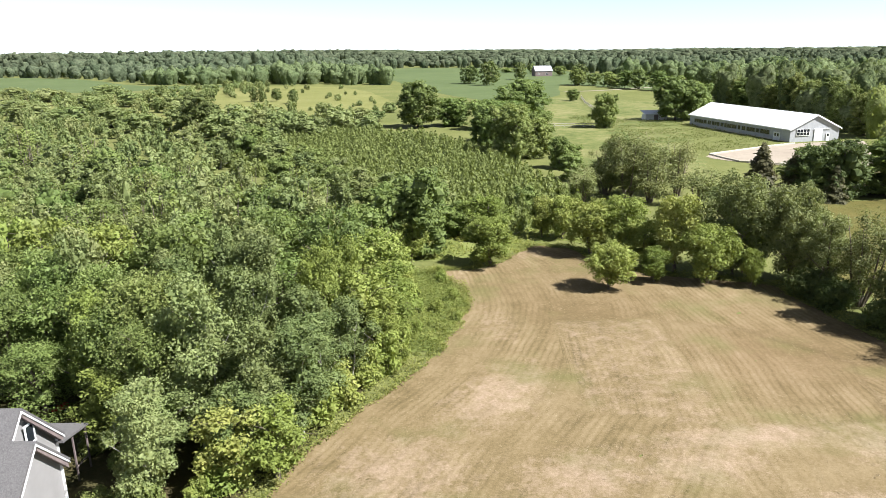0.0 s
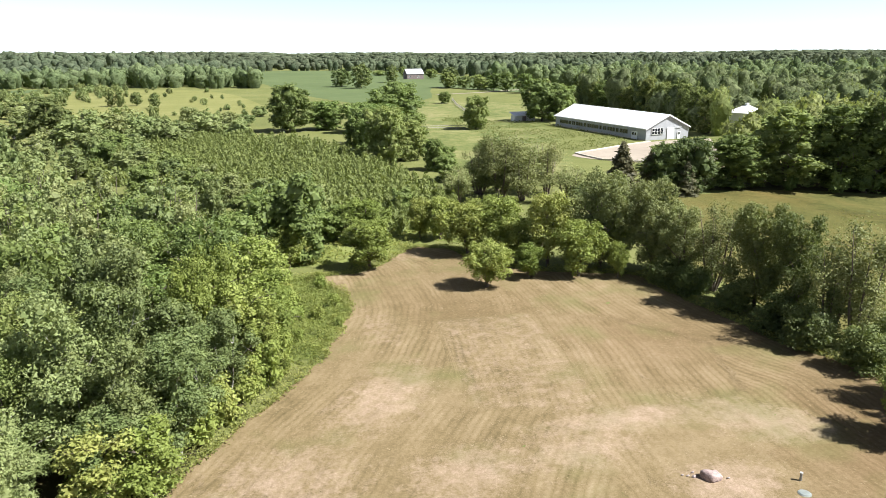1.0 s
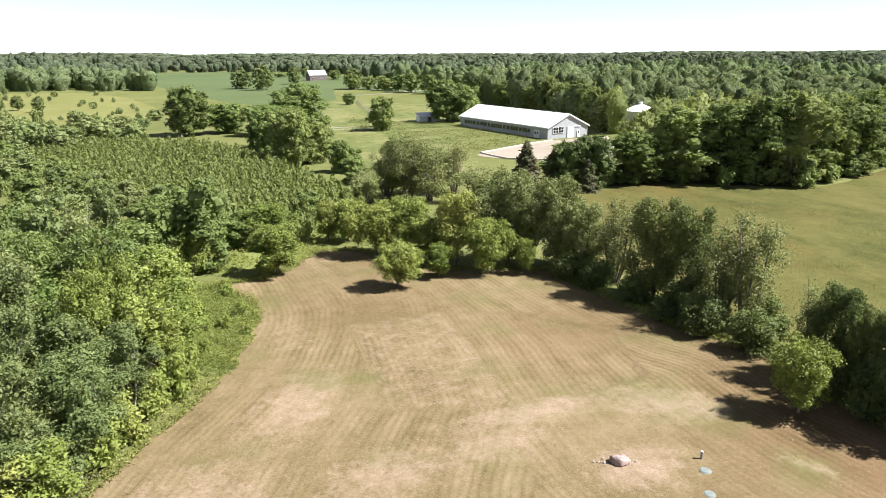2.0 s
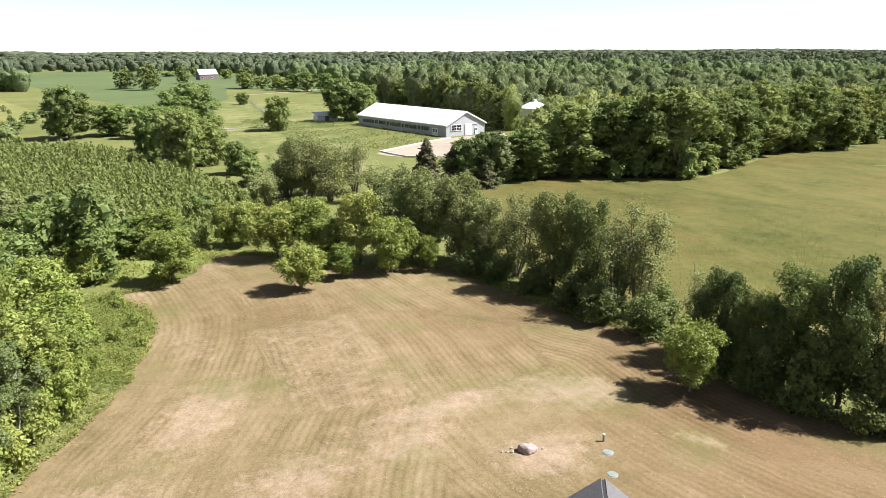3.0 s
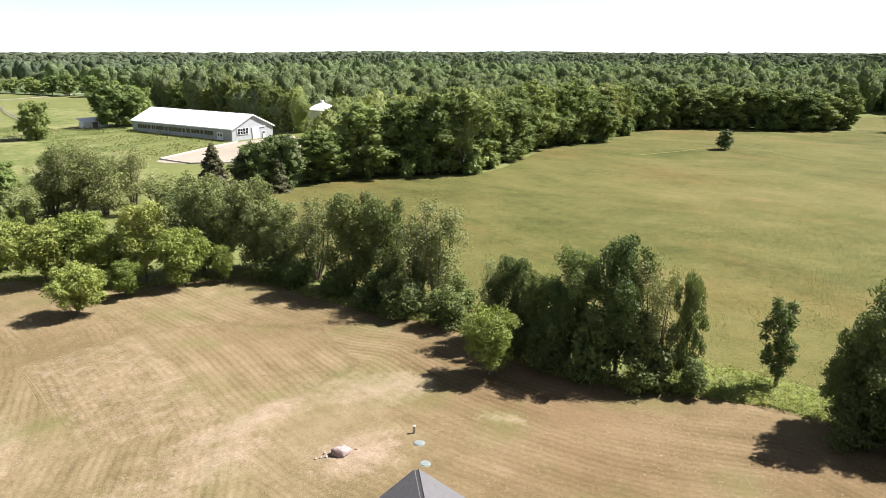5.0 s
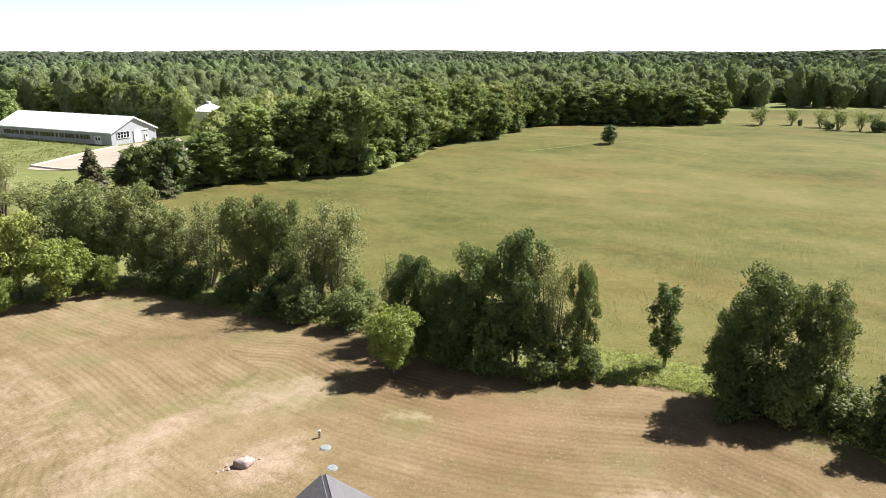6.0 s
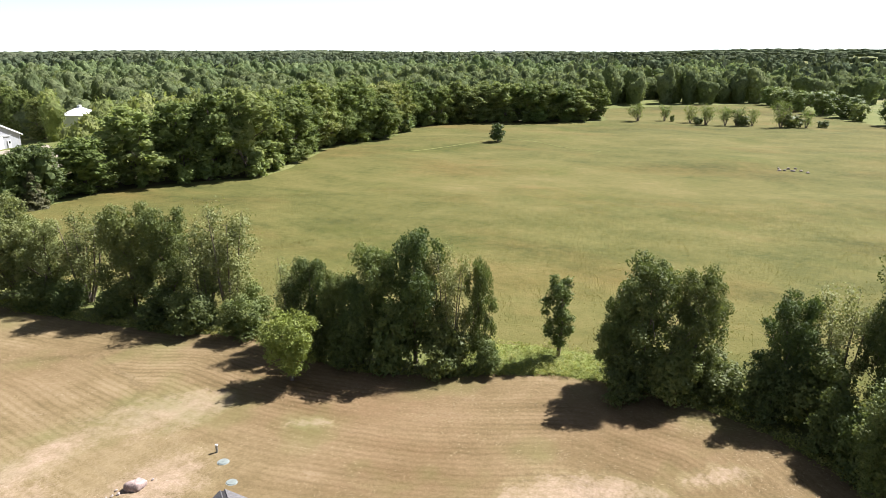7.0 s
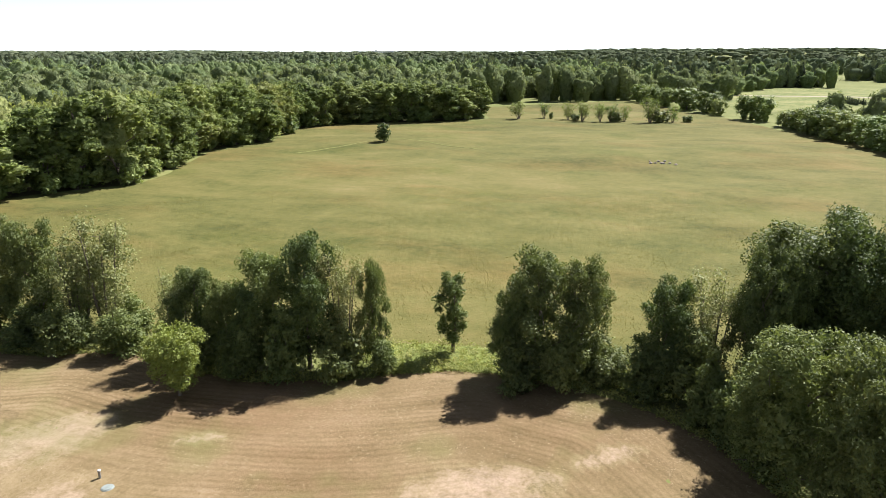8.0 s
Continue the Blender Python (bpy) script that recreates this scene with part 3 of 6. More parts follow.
def edge_distance(x, y, outline):
    a, b = outline, np.roll(outline, -1, 0)
    best = np.full(np.shape(x), 1e9)
    for p, q in zip(a, b):
        d = q - p
        t = np.clip(((x - p[0]) * d[0] + (y - p[1]) * d[1]) / (d @ d + 1e-9), 0, 1)
        best = np.minimum(best, np.hypot(x - p[0] - t * d[0], y - p[1] - t * d[1]))
    return best


def sheet(name, outline, z, mat, label, category):
    bm = bmesh.new()
    f = bm.faces.new([bm.verts.new((x, y, z)) for x, y in outline])
    bm.normal_update()
    if f.normal.z < 0:
        f.normal_flip()
    bmesh.ops.triangulate(bm, faces=[f])
    return tagged(new(name, bm_mesh(name, bm, mat)), label, category, kind="structure")


def ground():
    rad = np.concatenate([[0.0], np.geomspace(12, 4950, 70)])
    n = 128
    t = np.arange(n) * 2 * math.pi / n
    X, Y = np.outer(rad, np.sin(t)), np.outer(rad, np.cos(t))
    v = np.stack([X, Y, terrain(X, Y)], -1).reshape(-1, 3)
    i, j = np.meshgrid(np.arange(len(rad) - 1), np.arange(n), indexing="ij")
    f = np.stack([i * n + j, i * n + (j + 1) % n, (i + 1) * n + (j + 1) % n, (i + 1) * n + j], -1).reshape(-1, 4)
    me = mesh_of("ground", v, f[:, ::-1], M_GROUND, True)
    tagged(new("ground", me), "rough green grassland reaching to the horizon", "ground", kind="structure")


ground()

MOWN = smooth_outline([(-11, 35.7), (-8.8, 40.2), (-6, 46.1), (-2.1, 52.5), (0.7, 59.4), (2.7, 67.4), (1.6, 73.7), (-1, 78.9), (4.3, 79.3), (7.9, 83),
                       (11.3, 88.9), (15.7, 87.7), (18.5, 83), (24, 76.5), (31, 74), (35, 72), (36.4, 67.4), (37.8, 58), (39.6, 50.8), (42.5, 46),
                       (41.5, 39), (42, 31), (44.5, 25.5), (47.5, 20.5), (49.5, 15.5), (49.2, 7.2), (47.5, 2), (43.5, -3), (37, -8), (20, -22), (-15, -15), (-24, 12), (-16, 27)], 1.5, 0.18, 3)
MEADOW = smooth_outline([(46, 50), (44, 60), (44, 76), (47, 92), (50, 106), (56, 112), (68, 114), (82, 115.6), (91, 109), (104.7, 102.5), (124, 109), (146, 118), (169, 116), (198, 126),
                         (223, 115.5), (236, 92), (254, 79), (305, 93), (365, 32), (305, 10), (285, -4), (243, -22), (210, -41), (130, -75), (75, -50), (56, -16), (54, 4), (53, 18), (50, 30)], 3, 0.3, 4)


def mown_field():
    """The mown field: a fine sheet that carries its distance from the edge, for the swaths."""
    s = 0.6
    gx, gy = np.arange(-26, 52, s), np.arange(-24, 92, s)
    X, Y = np.meshgrid(gx, gy, indexing="ij")
    cx, cy = X + s / 2, Y + s / 2
    ins = inside(cx, cy, MOWN)[:-1, :-1]
    gen = np.random.default_rng(5)
    Z = 0.05 + 0.02 * gen.normal(size=X.shape)
    idx = np.arange(X.size).reshape(X.shape)
    f = np.stack([idx[:-1, :-1], idx[1:, :-1], idx[1:, 1:], idx[:-1, 1:]], -1)[ins]
    used, f = np.unique(f, return_inverse=True)
    f = f.reshape(-1, 4)
    v = np.stack([X.ravel(), Y.ravel(), Z.ravel()], 1)[used]
    count = np.bincount(f.ravel(), minlength=len(v))
    rim = np.flatnonzero(count < 4)
    fine = smooth_outline(MOWN, 0.25, 0, 1)
    for k in rim:
        q = fine[np.argmin(np.hypot(fine[:, 0] - v[k, 0], fine[:, 1] - v[k, 1]))]
        v[k, :2] = q
        v[k, 2] = 0.03
    me = mesh_of("mown_field", v, f, M_MOWN, True)
    lines = [[(-24, 12), (-16, 27), (-11, 35.7), (-6, 46.1), (-2.1, 52.5), (0.7, 59.4), (2.7, 67.4), (1.6, 79)],
             [(36, 76), (36.4, 67.4), (37.8, 58), (39.6, 50.8), (42, 46), (42, 36), (44.5, 25.5), (49.5, 15.5), (49.2, 7.2), (47.5, 2), (37, -8), (20, -22)],
             [(3, 80), (8, 84), (12, 89), (18.5, 83), (24, 76.5), (36, 72)]]
    near = []
    for pts in lines:
        o = smooth_outline(pts, 2, 0, 1, closed=False)
        q = np.full(len(v), 1e9)
        for p0, p1 in zip(o, o[1:]):
            e = p1 - p0
            t = np.clip(((v[:, 0] - p0[0]) * e[0] + (v[:, 1] - p0[1]) * e[1]) / (e @ e + 1e-9), 0, 1)
            q = np.minimum(q, np.hypot(v[:, 0] - p0[0] - t * e[0], v[:, 1] - p0[1] - t * e[1]))
        near.append(q)
    near[2] = near[2] + 9.0
    d = np.min(near, 0)
    block = inside(v[:, 0], v[:, 1], np.array([(10.3, 62.5), (19, 63), (27, 60), (33, 53), (31, 44), (23.5, 42.5), (16, 43.8), (10.1, 45.5)]))
    d = np.where(block, 11.0 + (v[:, 0] - 10) + 0.14 * (62 - v[:, 1]) + 0.004 * (v[:, 1] - 44) ** 2, d)
    bare = np.zeros(len(v))
    for bx, by, rx, ry, turn, k in ((30, 39.5, 6, 3.0, -0.5, 1.0), (23.2, 33.2, 3.6, 2.6, 0, 1.0), (20, 41.6, 7, 1.7, 0.05, 1.0), (16, 38.5, 5, 2.5, 0.2, 0.8), (34, 29.5, 5, 1.6, -0.9, 0.8),
                                  (4, 48, 7, 3.5, 1.0, 0.8), (-3, 38, 6, 5, 0.3, 0.7), (8.5, 37.5, 5, 3, 0.2, 0.8), (5, 62, 3, 7, 0.1, 0.45), (35, 11, 6, 2.4, -1.0, 0.9), (41, 4.5, 5, 2, -0.8, 0.7), (14, 54, 3, 8, -0.1, 0.4), (10, 86, 4, 4, 0.5, 0.5)):
        c, q = math.cos(turn), math.sin(turn)
        ex, ey = (v[:, 0] - bx) * c + (v[:, 1] - by) * q, -(v[:, 0] - bx) * q + (v[:, 1] - by) * c
        bare = np.maximum(bare, k * np.exp(-(ex / rx) ** 2 - (ey / ry) ** 2))
    bare = np.where(block & (v[:, 0] < 20), np.maximum(bare, 0.42), bare)
    thatch = np.zeros(len(v))
    for bx, by, rx, ry, k in ((38, 30, 9, 15, 0.9), (33, 22, 10, 9, 0.8), (28, 54, 9, 8, 0.5), (43, 10, 8, 14, 0.7), (14, 66, 10, 8, 0.3)):
        thatch = np.maximum(thatch, k * np.exp(-((v[:, 0] - bx) / rx) ** 2 - ((v[:, 1] - by) / ry) ** 2))
    bare = np.where(bare > thatch, bare, -thatch)
    uv = me.uv_layers.new(name="swaths")
    loops = np.empty(len(me.loops), np.int32)
    me.loops.foreach_get("vertex_index", loops)
    uv.data.foreach_set("uv", np.stack([d, bare], 1)[loops].astype(np.float32).ravel())
    tagged(new("mown_field", me), "tan mown hay stubble with curved swath lines and bare patches", "field", kind="structure")


mown_field()


def hay_meadow():
    """The uncut meadow: one gently rolling sheet, and the coarse stalks that stand out of it."""
    s = 2.0
    X, Y = np.meshgrid(np.arange(42, 368, s), np.arange(-78, 130, s), indexing="ij")
    ins = inside(X + s / 2, Y + s / 2, MEADOW)[:-1, :-1]
    idx = np.arange(X.size).reshape(X.shape)
    f = np.stack([idx[:-1, :-1], idx[1:, :-1], idx[1:, 1:], idx[:-1, 1:]], -1)[ins]
    used, f = np.unique(f, return_inverse=True)
    f = f.reshape(-1, 4)
    v = np.stack([X.ravel(), Y.ravel(), 0 * X.ravel()], 1)[used]
    rim = np.flatnonzero(np.bincount(f.ravel(), minlength=len(v)) < 4)
    fine = smooth_outline(MEADOW, 0.8, 0, 1)
    for k in rim:
        v[k, :2] = fine[np.argmin(np.hypot(fine[:, 0] - v[k, 0], fine[:, 1] - v[k, 1]))]
    v[:, 2] = 0.05 + meadow_rise(v[:, 0], v[:, 1])
    tagged(new("hay_meadow", mesh_of("hay_meadow", v, f, M_MEADOW, True)), "olive green uncut hay meadow with paler streaks", "meadow", kind="structure")
    gen = np.random.default_rng(47)
    n = 150000
    r, a = 45 + 85 * gen.uniform(size=n) ** 1.2, gen.uniform(radians(22), radians(112), n)
    P = np.column_stack([r * np.sin(a), r * np.cos(a)])
    thick = waves(gen, 16.0)(np.column_stack([P, np.zeros(n)])) + 0.8 * waves(gen, 5.0)(np.column_stack([P, np.zeros(n)]))
    P = P[inside(P[:, 0], P[:, 1], MEADOW) & (edge_distance(P[:, 0], P[:, 1], MEADOW[::3]) > 1.0) & (thick > gen.normal(size=n) * 1.2 + 0.2)]
    n = len(P)
    base = np.column_stack([P, 0.04 + meadow_rise(P[:, 0], P[:, 1])])
    t = gen.uniform(0, 6.28, n)
    side = np.stack([np.cos(t), np.sin(t), np.zeros(n)], 1) * gen.uniform(0.015, 0.04, (n, 1))
    tip = base + gen.normal(size=(n, 3)) * np.array([0.1, 0.1, 0]) + np.array([0, 0, 1.0]) * gen.uniform(0.08, 0.2, (n, 1))
    v = np.stack([base - side, base + side, tip], 1).reshape(-1, 3)
    tagged(new("meadow_stalks", mesh_of("meadow_stalks", v, np.arange(3 * n).reshape(n, 3), M_STALK)), "coarse green and straw stalks standing in the hay meadow", "grass", kind="stuff")


hay_meadow()
PASTURE = smooth_outline([(33, 150), (30, 190), (34, 235), (42, 300), (60, 370), (98, 338), (120, 300), (112, 250), (80, 236), (70, 200), (60, 165), (48, 128)], 6, 0.6, 6)
sheet("horse_pasture", PASTURE, 0.04, M_PASTURE, "grazed green and straw coloured pasture beside the arena", "pasture")
CROP = smooth_outline([(-68, 980), (105, 905), (150, 600), (128, 430), (86, 500), (60, 380), (20, 360), (-45, 640)], 15, 0.8, 7)
sheet("crop_field", CROP, 0.06, M_CROP, "flat blue green crop field", "field")
CROP_LEFT = smooth_outline([(-520, 800), (-372, 735), (-225, 560), (-150, 585), (-150, 540), (-236, 478), (-310, 505), (-560, 640)], 15, 0.8, 8)
sheet("crop_field_1", CROP_LEFT, 0.06, M_CROP, "dark green crop strip before the woods", "field")
PLATEAU = smooth_outline([(-300, 400), (-204, 402), (-156, 520), (-71, 505), (-22, 345), (-30, 265), (-60, 225), (-98, 225), (-105, 280), (-150, 290), (-240, 300)], 8, 0.8, 9)
sheet("dry_field", PLATEAU, 0.05, M_DRY, "yellow dry grass field dotted with shrubs", "field")
FARGREEN = smooth_outline([(330, -8), (415, -5), (520, -40), (520, -110), (400, -90), (295, -58), (318, -34)], 8, 0.8, 10)
sheet("far_hayfield", FARGREEN, 0.06, M_PASTURE, "bright green cut hayfield behind a hedge", "field")
sheet("grass_gap", smooth_outline([(4, 84), (8, 86), (14, 92), (20, 90), (26, 96), (14, 103), (3, 98), (-6, 90), (-4, 83)], 2, 0.3, 11), 0.03, M_VERGE, "lush green grass between the trees", "grass")
sheet("woodland_floor", smooth_outline([(-13, 33), (-10, 41), (-7, 47), (-4, 54), (-3, 66), (-5, 76), (-8, 90), (-24, 96), (-60, 135), (-110, 180), (-170, 200), (-80, 60), (-40, 20), (-22, 22)], 4, 0.4, 12), 0.02, M_FLOOR, "dark leaf litter under the woodland", "woodland floor")



# ---- buildings ----
def gable_roof(parent, x0, x1, half, eave, ridge, over, mat, thick=0.15, name="roof_slope"):
    """Two roof slopes; the ridge runs along local x."""
    k = (ridge - eave) / half
    for s in (-1, 1):
        o = [(x0 - over, 0, ridge), (x1 + over, 0, ridge), (x1 + over, s * (half + over), eave - k * over), (x0 - over, s * (half + over), eave - k * over)]
        me = prism(name, o if s < 0 else o[::-1], thick, mat)
        part(name, me, parent)


def gable_walls(parent, x0, x1, half, eave, ridge, mat, thick=0.2):
    for s in (-1, 1):
        part("side_wall", box_mesh("side_wall", (x0, s * half - thick / 2, 0), (x1, s * half + thick / 2, eave - 0.05), mat), parent)
    for x in (x0, x1):
        o = [(x, -half + 0.1, 0), (x, half - 0.1, 0), (x, half - 0.1, eave - 0.1), (x, 0, ridge - 0.22), (x, -half + 0.1, eave - 0.1)]
        part("gable_wall", prism("gable_wall", o if x == x1 else o[::-1], thick, mat), parent)


def window_on(parent, m, w, h, cols, rows, frame_mat):
    """A framed window, its glass behind the frame, in the local plane x-z facing -y."""
    bm = bmesh.new()
    t = 0.09
    box(bm, (-t, -0.06, -t), (w + t, 0.02, 0))
    box(bm, (-t, -0.06, h), (w + t, 0.02, h + t))
    for k in range(cols + 1):
        x = w * k / cols
        box(bm, (x - t / 2, -0.055, 0), (x + t / 2, 0.02, h))
    for k in range(1, rows):
        box(bm, (0, -0.05, h * k / rows - t / 3), (w, 0.02, h * k / rows + t / 3))
    win = part("window", bm_mesh("window", bm, frame_mat), parent)
    win.matrix_local = m
    for c in range(cols):
        x0, x1 = w * c / cols + t / 2, w * (c + 1) / cols - t / 2
        part("pane", box_mesh("pane", (x0, -0.02, 0.01), (x1, 0.0, h - 0.01), M_GLASS, 0), win)


def arena_barn():
    turn = math.degrees(math.atan2(-46.2, 10.8))
    m = pose(81.4, 234.0, 0, 0, 0, turn)          # local x runs along the long wall towards the viewer, local y to its left
    barn = holder("riding_arena", "long grey steel riding arena with a white roof", "barn", m)
    L, half = 47.4, 7.5
    body = part("body", box_mesh("body", (0.3, 0.3, 0), (L - 0.3, 2 * half - 0.3, 3.2), M_GREYWALL, 0), barn)
    for s, y in ((-1, 0.0), (1, 2 * half)):
        part("side_wall", box_mesh("side_wall", (0, y - 0.1, 0), (L, y + 0.1, 3.45), M_GREYWALL), barn)
    for x in (0.0, L):
        o = [(x, 0.1, 0), (x, 2 * half - 0.1, 0), (x, 2 * half - 0.1, 3.4), (x, half, 6.8), (x, 0.1, 3.4)]
        part("gable_wall", prism("gable_wall", o if x > 0 else o[::-1], 0.2, M_GREYWALL), barn)
    k = 3.5 / half
    for s in (-1, 1):
        o = [(-0.5, half, 7.0), (L + 0.5, half, 7.0), (L + 0.5, half + s * (half + 0.5), 3.5 - 0.5 * k), (-0.5, half + s * (half + 0.5), 3.5 - 0.5 * k)]
        slope = part("roof_slope", prism("roof_slope", o if s < 0 else o[::-1], 0.12, M_ROOFWHITE), barn)
    part("ridge_cap", box_mesh("ridge_cap", (-0.5, half - 0.25, 6.96), (L + 0.5, half + 0.25, 7.06), M_WHITE), barn)
    for s in (-1, 1):
        o = [(L + 0.52, half, 6.98), (L + 0.52, half + s * 8.0, 3.25), (L + 0.52, half + s * 8.0, 3.0), (L + 0.52, half, 6.72)]
        part("rake_trim", prism("rake_trim", o if s < 0 else o[::-1], 0.06, M_WHITE), barn)
    part("gutter", box_mesh("gutter", (-0.5, -0.6, 3.14), (L + 0.5, -0.48, 3.3), M_WHITE), barn)
    part("base_board", box_mesh("base_board", (0, -0.16, 0), (L, -0.11, 0.35), M_WOOD), barn)
    for a, b in ((2.8, 7.7), (8.0, 9.5), (10.1, 11.8), (12.4, 16.2), (16.8, 18.2), (18.7, 24.7), (25.3, 26.4), (27.1, 28.8), (29.3, 33.1), (33.6, 34.9), (35.4, 39.2)):
        window_on(barn, pose(a, -0.13, 1.25), b - a, 1.1, max(1, round((b - a) / 1.1)), 1, M_STEEL)
    door = part("side_door", box_mesh("side_door", (41.0, -0.2, 0), (43.6, -0.1, 2.2), M_WHITE), barn, "white side door")
    part("pane", box_mesh("pane", (41.4, -0.23, 1.1), (42.1, -0.2, 1.9), M_GLASS), door)
    part("pane", box_mesh("pane", (42.5, -0.23, 1.1), (43.2, -0.2, 1.9), M_GLASS), door)
    end = pose(L + 0.14, 0, 0, 0, 0, 90)
    window_on(barn, end @ pose(1.8, 0, 1.7), 3.9, 1.6, 4, 2, M_WHITE)
    big = part("sliding_door", box_mesh("sliding_door", (L + 0.12, 7.2, 0), (L + 0.22, 9.7, 3.3), M_WHITE), barn, "tall white sliding door")
    part("door_rail", box_mesh("door_rail", (L + 0.2, 7.0, 3.3), (L + 0.3, 12.2, 3.42), M_WHITE), big)
    small = part("entry_door", box_mesh("entry_door", (L + 0.12, 11.0, 0), (L + 0.2, 12.0, 2.1), M_WHITE), barn, "white entry door")
    part("pane", box_mesh("pane", (L + 0.2, 11.2, 1.2), (L + 0.22, 11.8, 1.9), M_GLASS), small)


arena_barn()


def gabled_house(name, label, m, x0, x1, half, eave, ridge, wall, roof, windows=(), over=0.4):
    h = holder(name, label, "house", m)
    gable_walls(h, x0, x1, half, eave, ridge, wall)
    gable_roof(h, x0, x1, half, eave, ridge, over, roof)
    for wm, w, hh, c, r in windows:
        window_on(h, wm, w, hh, c, r, M_WHITE)
    return h


def shingle_rows(parent, x0, x1, half, eave, ridge, over, sides):
    """Courses of shingle tabs lying on a slope, each a thin slab of its own."""
    k = (ridge - eave) / half
    slope = math.hypot(1, k)
    shared = None
    for s in sides:
        y = 0.12
        row = 0
        while y < 2.4:
            x = x0 - over + (row % 2) * 0.25
            while x < min(x1 + over - 0.5, x0 + 3.2):
                if shared is None:
                    shared = box_mesh("shingle", (0.006, 0, 0), (0.485, 0.27, 0.05), M_SHINGLE, 0)
                ob = part("shingle", shared, parent)
                a = math.atan(k)
                z = ridge - k * y + 0.012
                ob.matrix_local = Matrix.Translation((x if s > 0 else x + 0.5, s * y, z)) @ Matrix.Rotation(0 if s > 0 else math.pi, 4, "Z") @ Matrix.Rotation(-a + 0.03, 4, "X")
                x += 0.5
            y += 0.22 / slope * 1.0
            row += 1


def near_house():
    turn = math.degrees(math.atan2(-0.83, -0.56))
    m = pose(16.88, 19.96, 0, 0, 0, turn)          # local x runs from the far gable back along the ridge
    h = gabled_house("house", "house with a steep grey shingle gable roof", m, 0.35, 12, 4.4, 4.4, 7.92, M_HOUSEWALL, M_SHINGLE,
                     [(pose(0.2, 1.0, 2.2, 0, 0, -90), 1.4, 1.3, 2, 1)], 0.35)
    k = (7.92 - 4.4) / 4.4
    part("ridge_cap", box_mesh("ridge_cap", (0.0, -0.13, 7.9), (12.3, 0.13, 8.0), M_RIDGE, 0.04), h, "dark ridge shingles")
    for s in (-1, 1):
        o = [(-0.02, 0, 7.95), (-0.02, s * 4.75, 7.95 - k * 4.75), (-0.02, s * 4.75, 7.72 - k * 4.75), (-0.02, 0, 7.72)]
        part("rake_board", prism("rake_board", o if s > 0 else o[::-1], 0.05, M_WHITE), h)
    shingle_rows(h, 0.35, 12, 4.4, 4.4, 7.92, 0.35, (-1, 1))
    return h


def woods_house():
    h = holder("cottage", "grey shingled house with two stepped gables among trees", "house", pose(0, 0, 0))
    for x, y, ridge, half, eave in ((-22.2, 33.4, 7.0, 3.0, 4.0), (-20.4, 31.3, 6.3, 2.2, 4.1)):
        g = new("gable_wing")
        g.parent = h
        g.matrix_local = pose(x, y, 0, 0, 0, 180)
        gx1 = 13.0
        gable_walls(g, 0.4, gx1, half, eave, ridge, M_HOUSEWALL)
        gable_roof(g, 0.4, gx1, half, eave, ridge, 0.4, M_SHINGLE, 0.18)
        k = (ridge - eave) / half
        for s in (-1, 1):
            o = [(-0.03, 0, ridge + 0.03), (-0.03, s * (half + 0.4), eave - 0.4 * k + 0.03), (-0.03, s * (half + 0.4), eave - 0.4 * k - 0.1), (-0.03, 0, ridge - 0.11)]
            part("rake_board", prism("rake_board", o if s > 0 else o[::-1], 0.05, M_WHITE), g)
            o = [(0.03, s * 0.1, ridge - 0.1), (0.03, s * (half + 0.3), eave - 0.3 * k - 0.08), (0.03, s * (half + 0.3), eave - 0.3 * k - 0.42), (0.03, s * 0.1, ridge - 0.44)]
            if s < 0:
                part("soffit", prism("soffit", o[::-1], 0.2, M_DARKWOOD), g, "brown timber soffit")
        if x < -22:
            window_on(g, pose(0.25, -0.35, 4.75, 0, 0, -90), 0.75, 1.05, 1, 1, M_WHITE)
        window_on(g, pose(0.25, half - 0.6, 1.2, 0, 0, -90), 1.0, 1.3, 1, 2, M_WHITE)
        for s in (-1, 1):
            part("corner_board", box_mesh("corner_board", (0.24, s * half - 0.08, 0), (0.4, s * half + 0.12 * s, eave), M_WHITE), g)
    slab = [(-26.5, 36.4, 3.45), (-22.1, 36.4, 3.45), (-22.1, 39.3, 3.0), (-26.5, 39.3, 3.0)]
    part("porch_roof", prism("porch_roof", slab, 0.12, M_SHINGLE), h, "low pitched grey porch roof")
    for y, t in ((37.6, 3.1), (39.1, 2.88)):
        part("porch_post", box_mesh("porch_post", (-22.3, y - 0.05, 0), (-22.2, y + 0.05, t), M_DARKWOOD), h)
    part("porch_rail", box_mesh("porch_rail", (-22.28, 37.6, 0.9), (-22.22, 39.1, 1.0), M_DARKWOOD), h)
    return h


near_house()
woods_house()
gabled_house("farm_barn", "distant grey farm building with a pale roof", pose(92, 662, 0, 0, 0, 12), -8, 8, 5, 4.8, 9.0, M_DARKWOOD, M_GREYWALL,
                    [(pose(-6, -5.15, 1.4), 1.6, 1.4, 2, 1), (pose(2, -5.15, 1.4), 1.6, 1.4, 2, 1)])


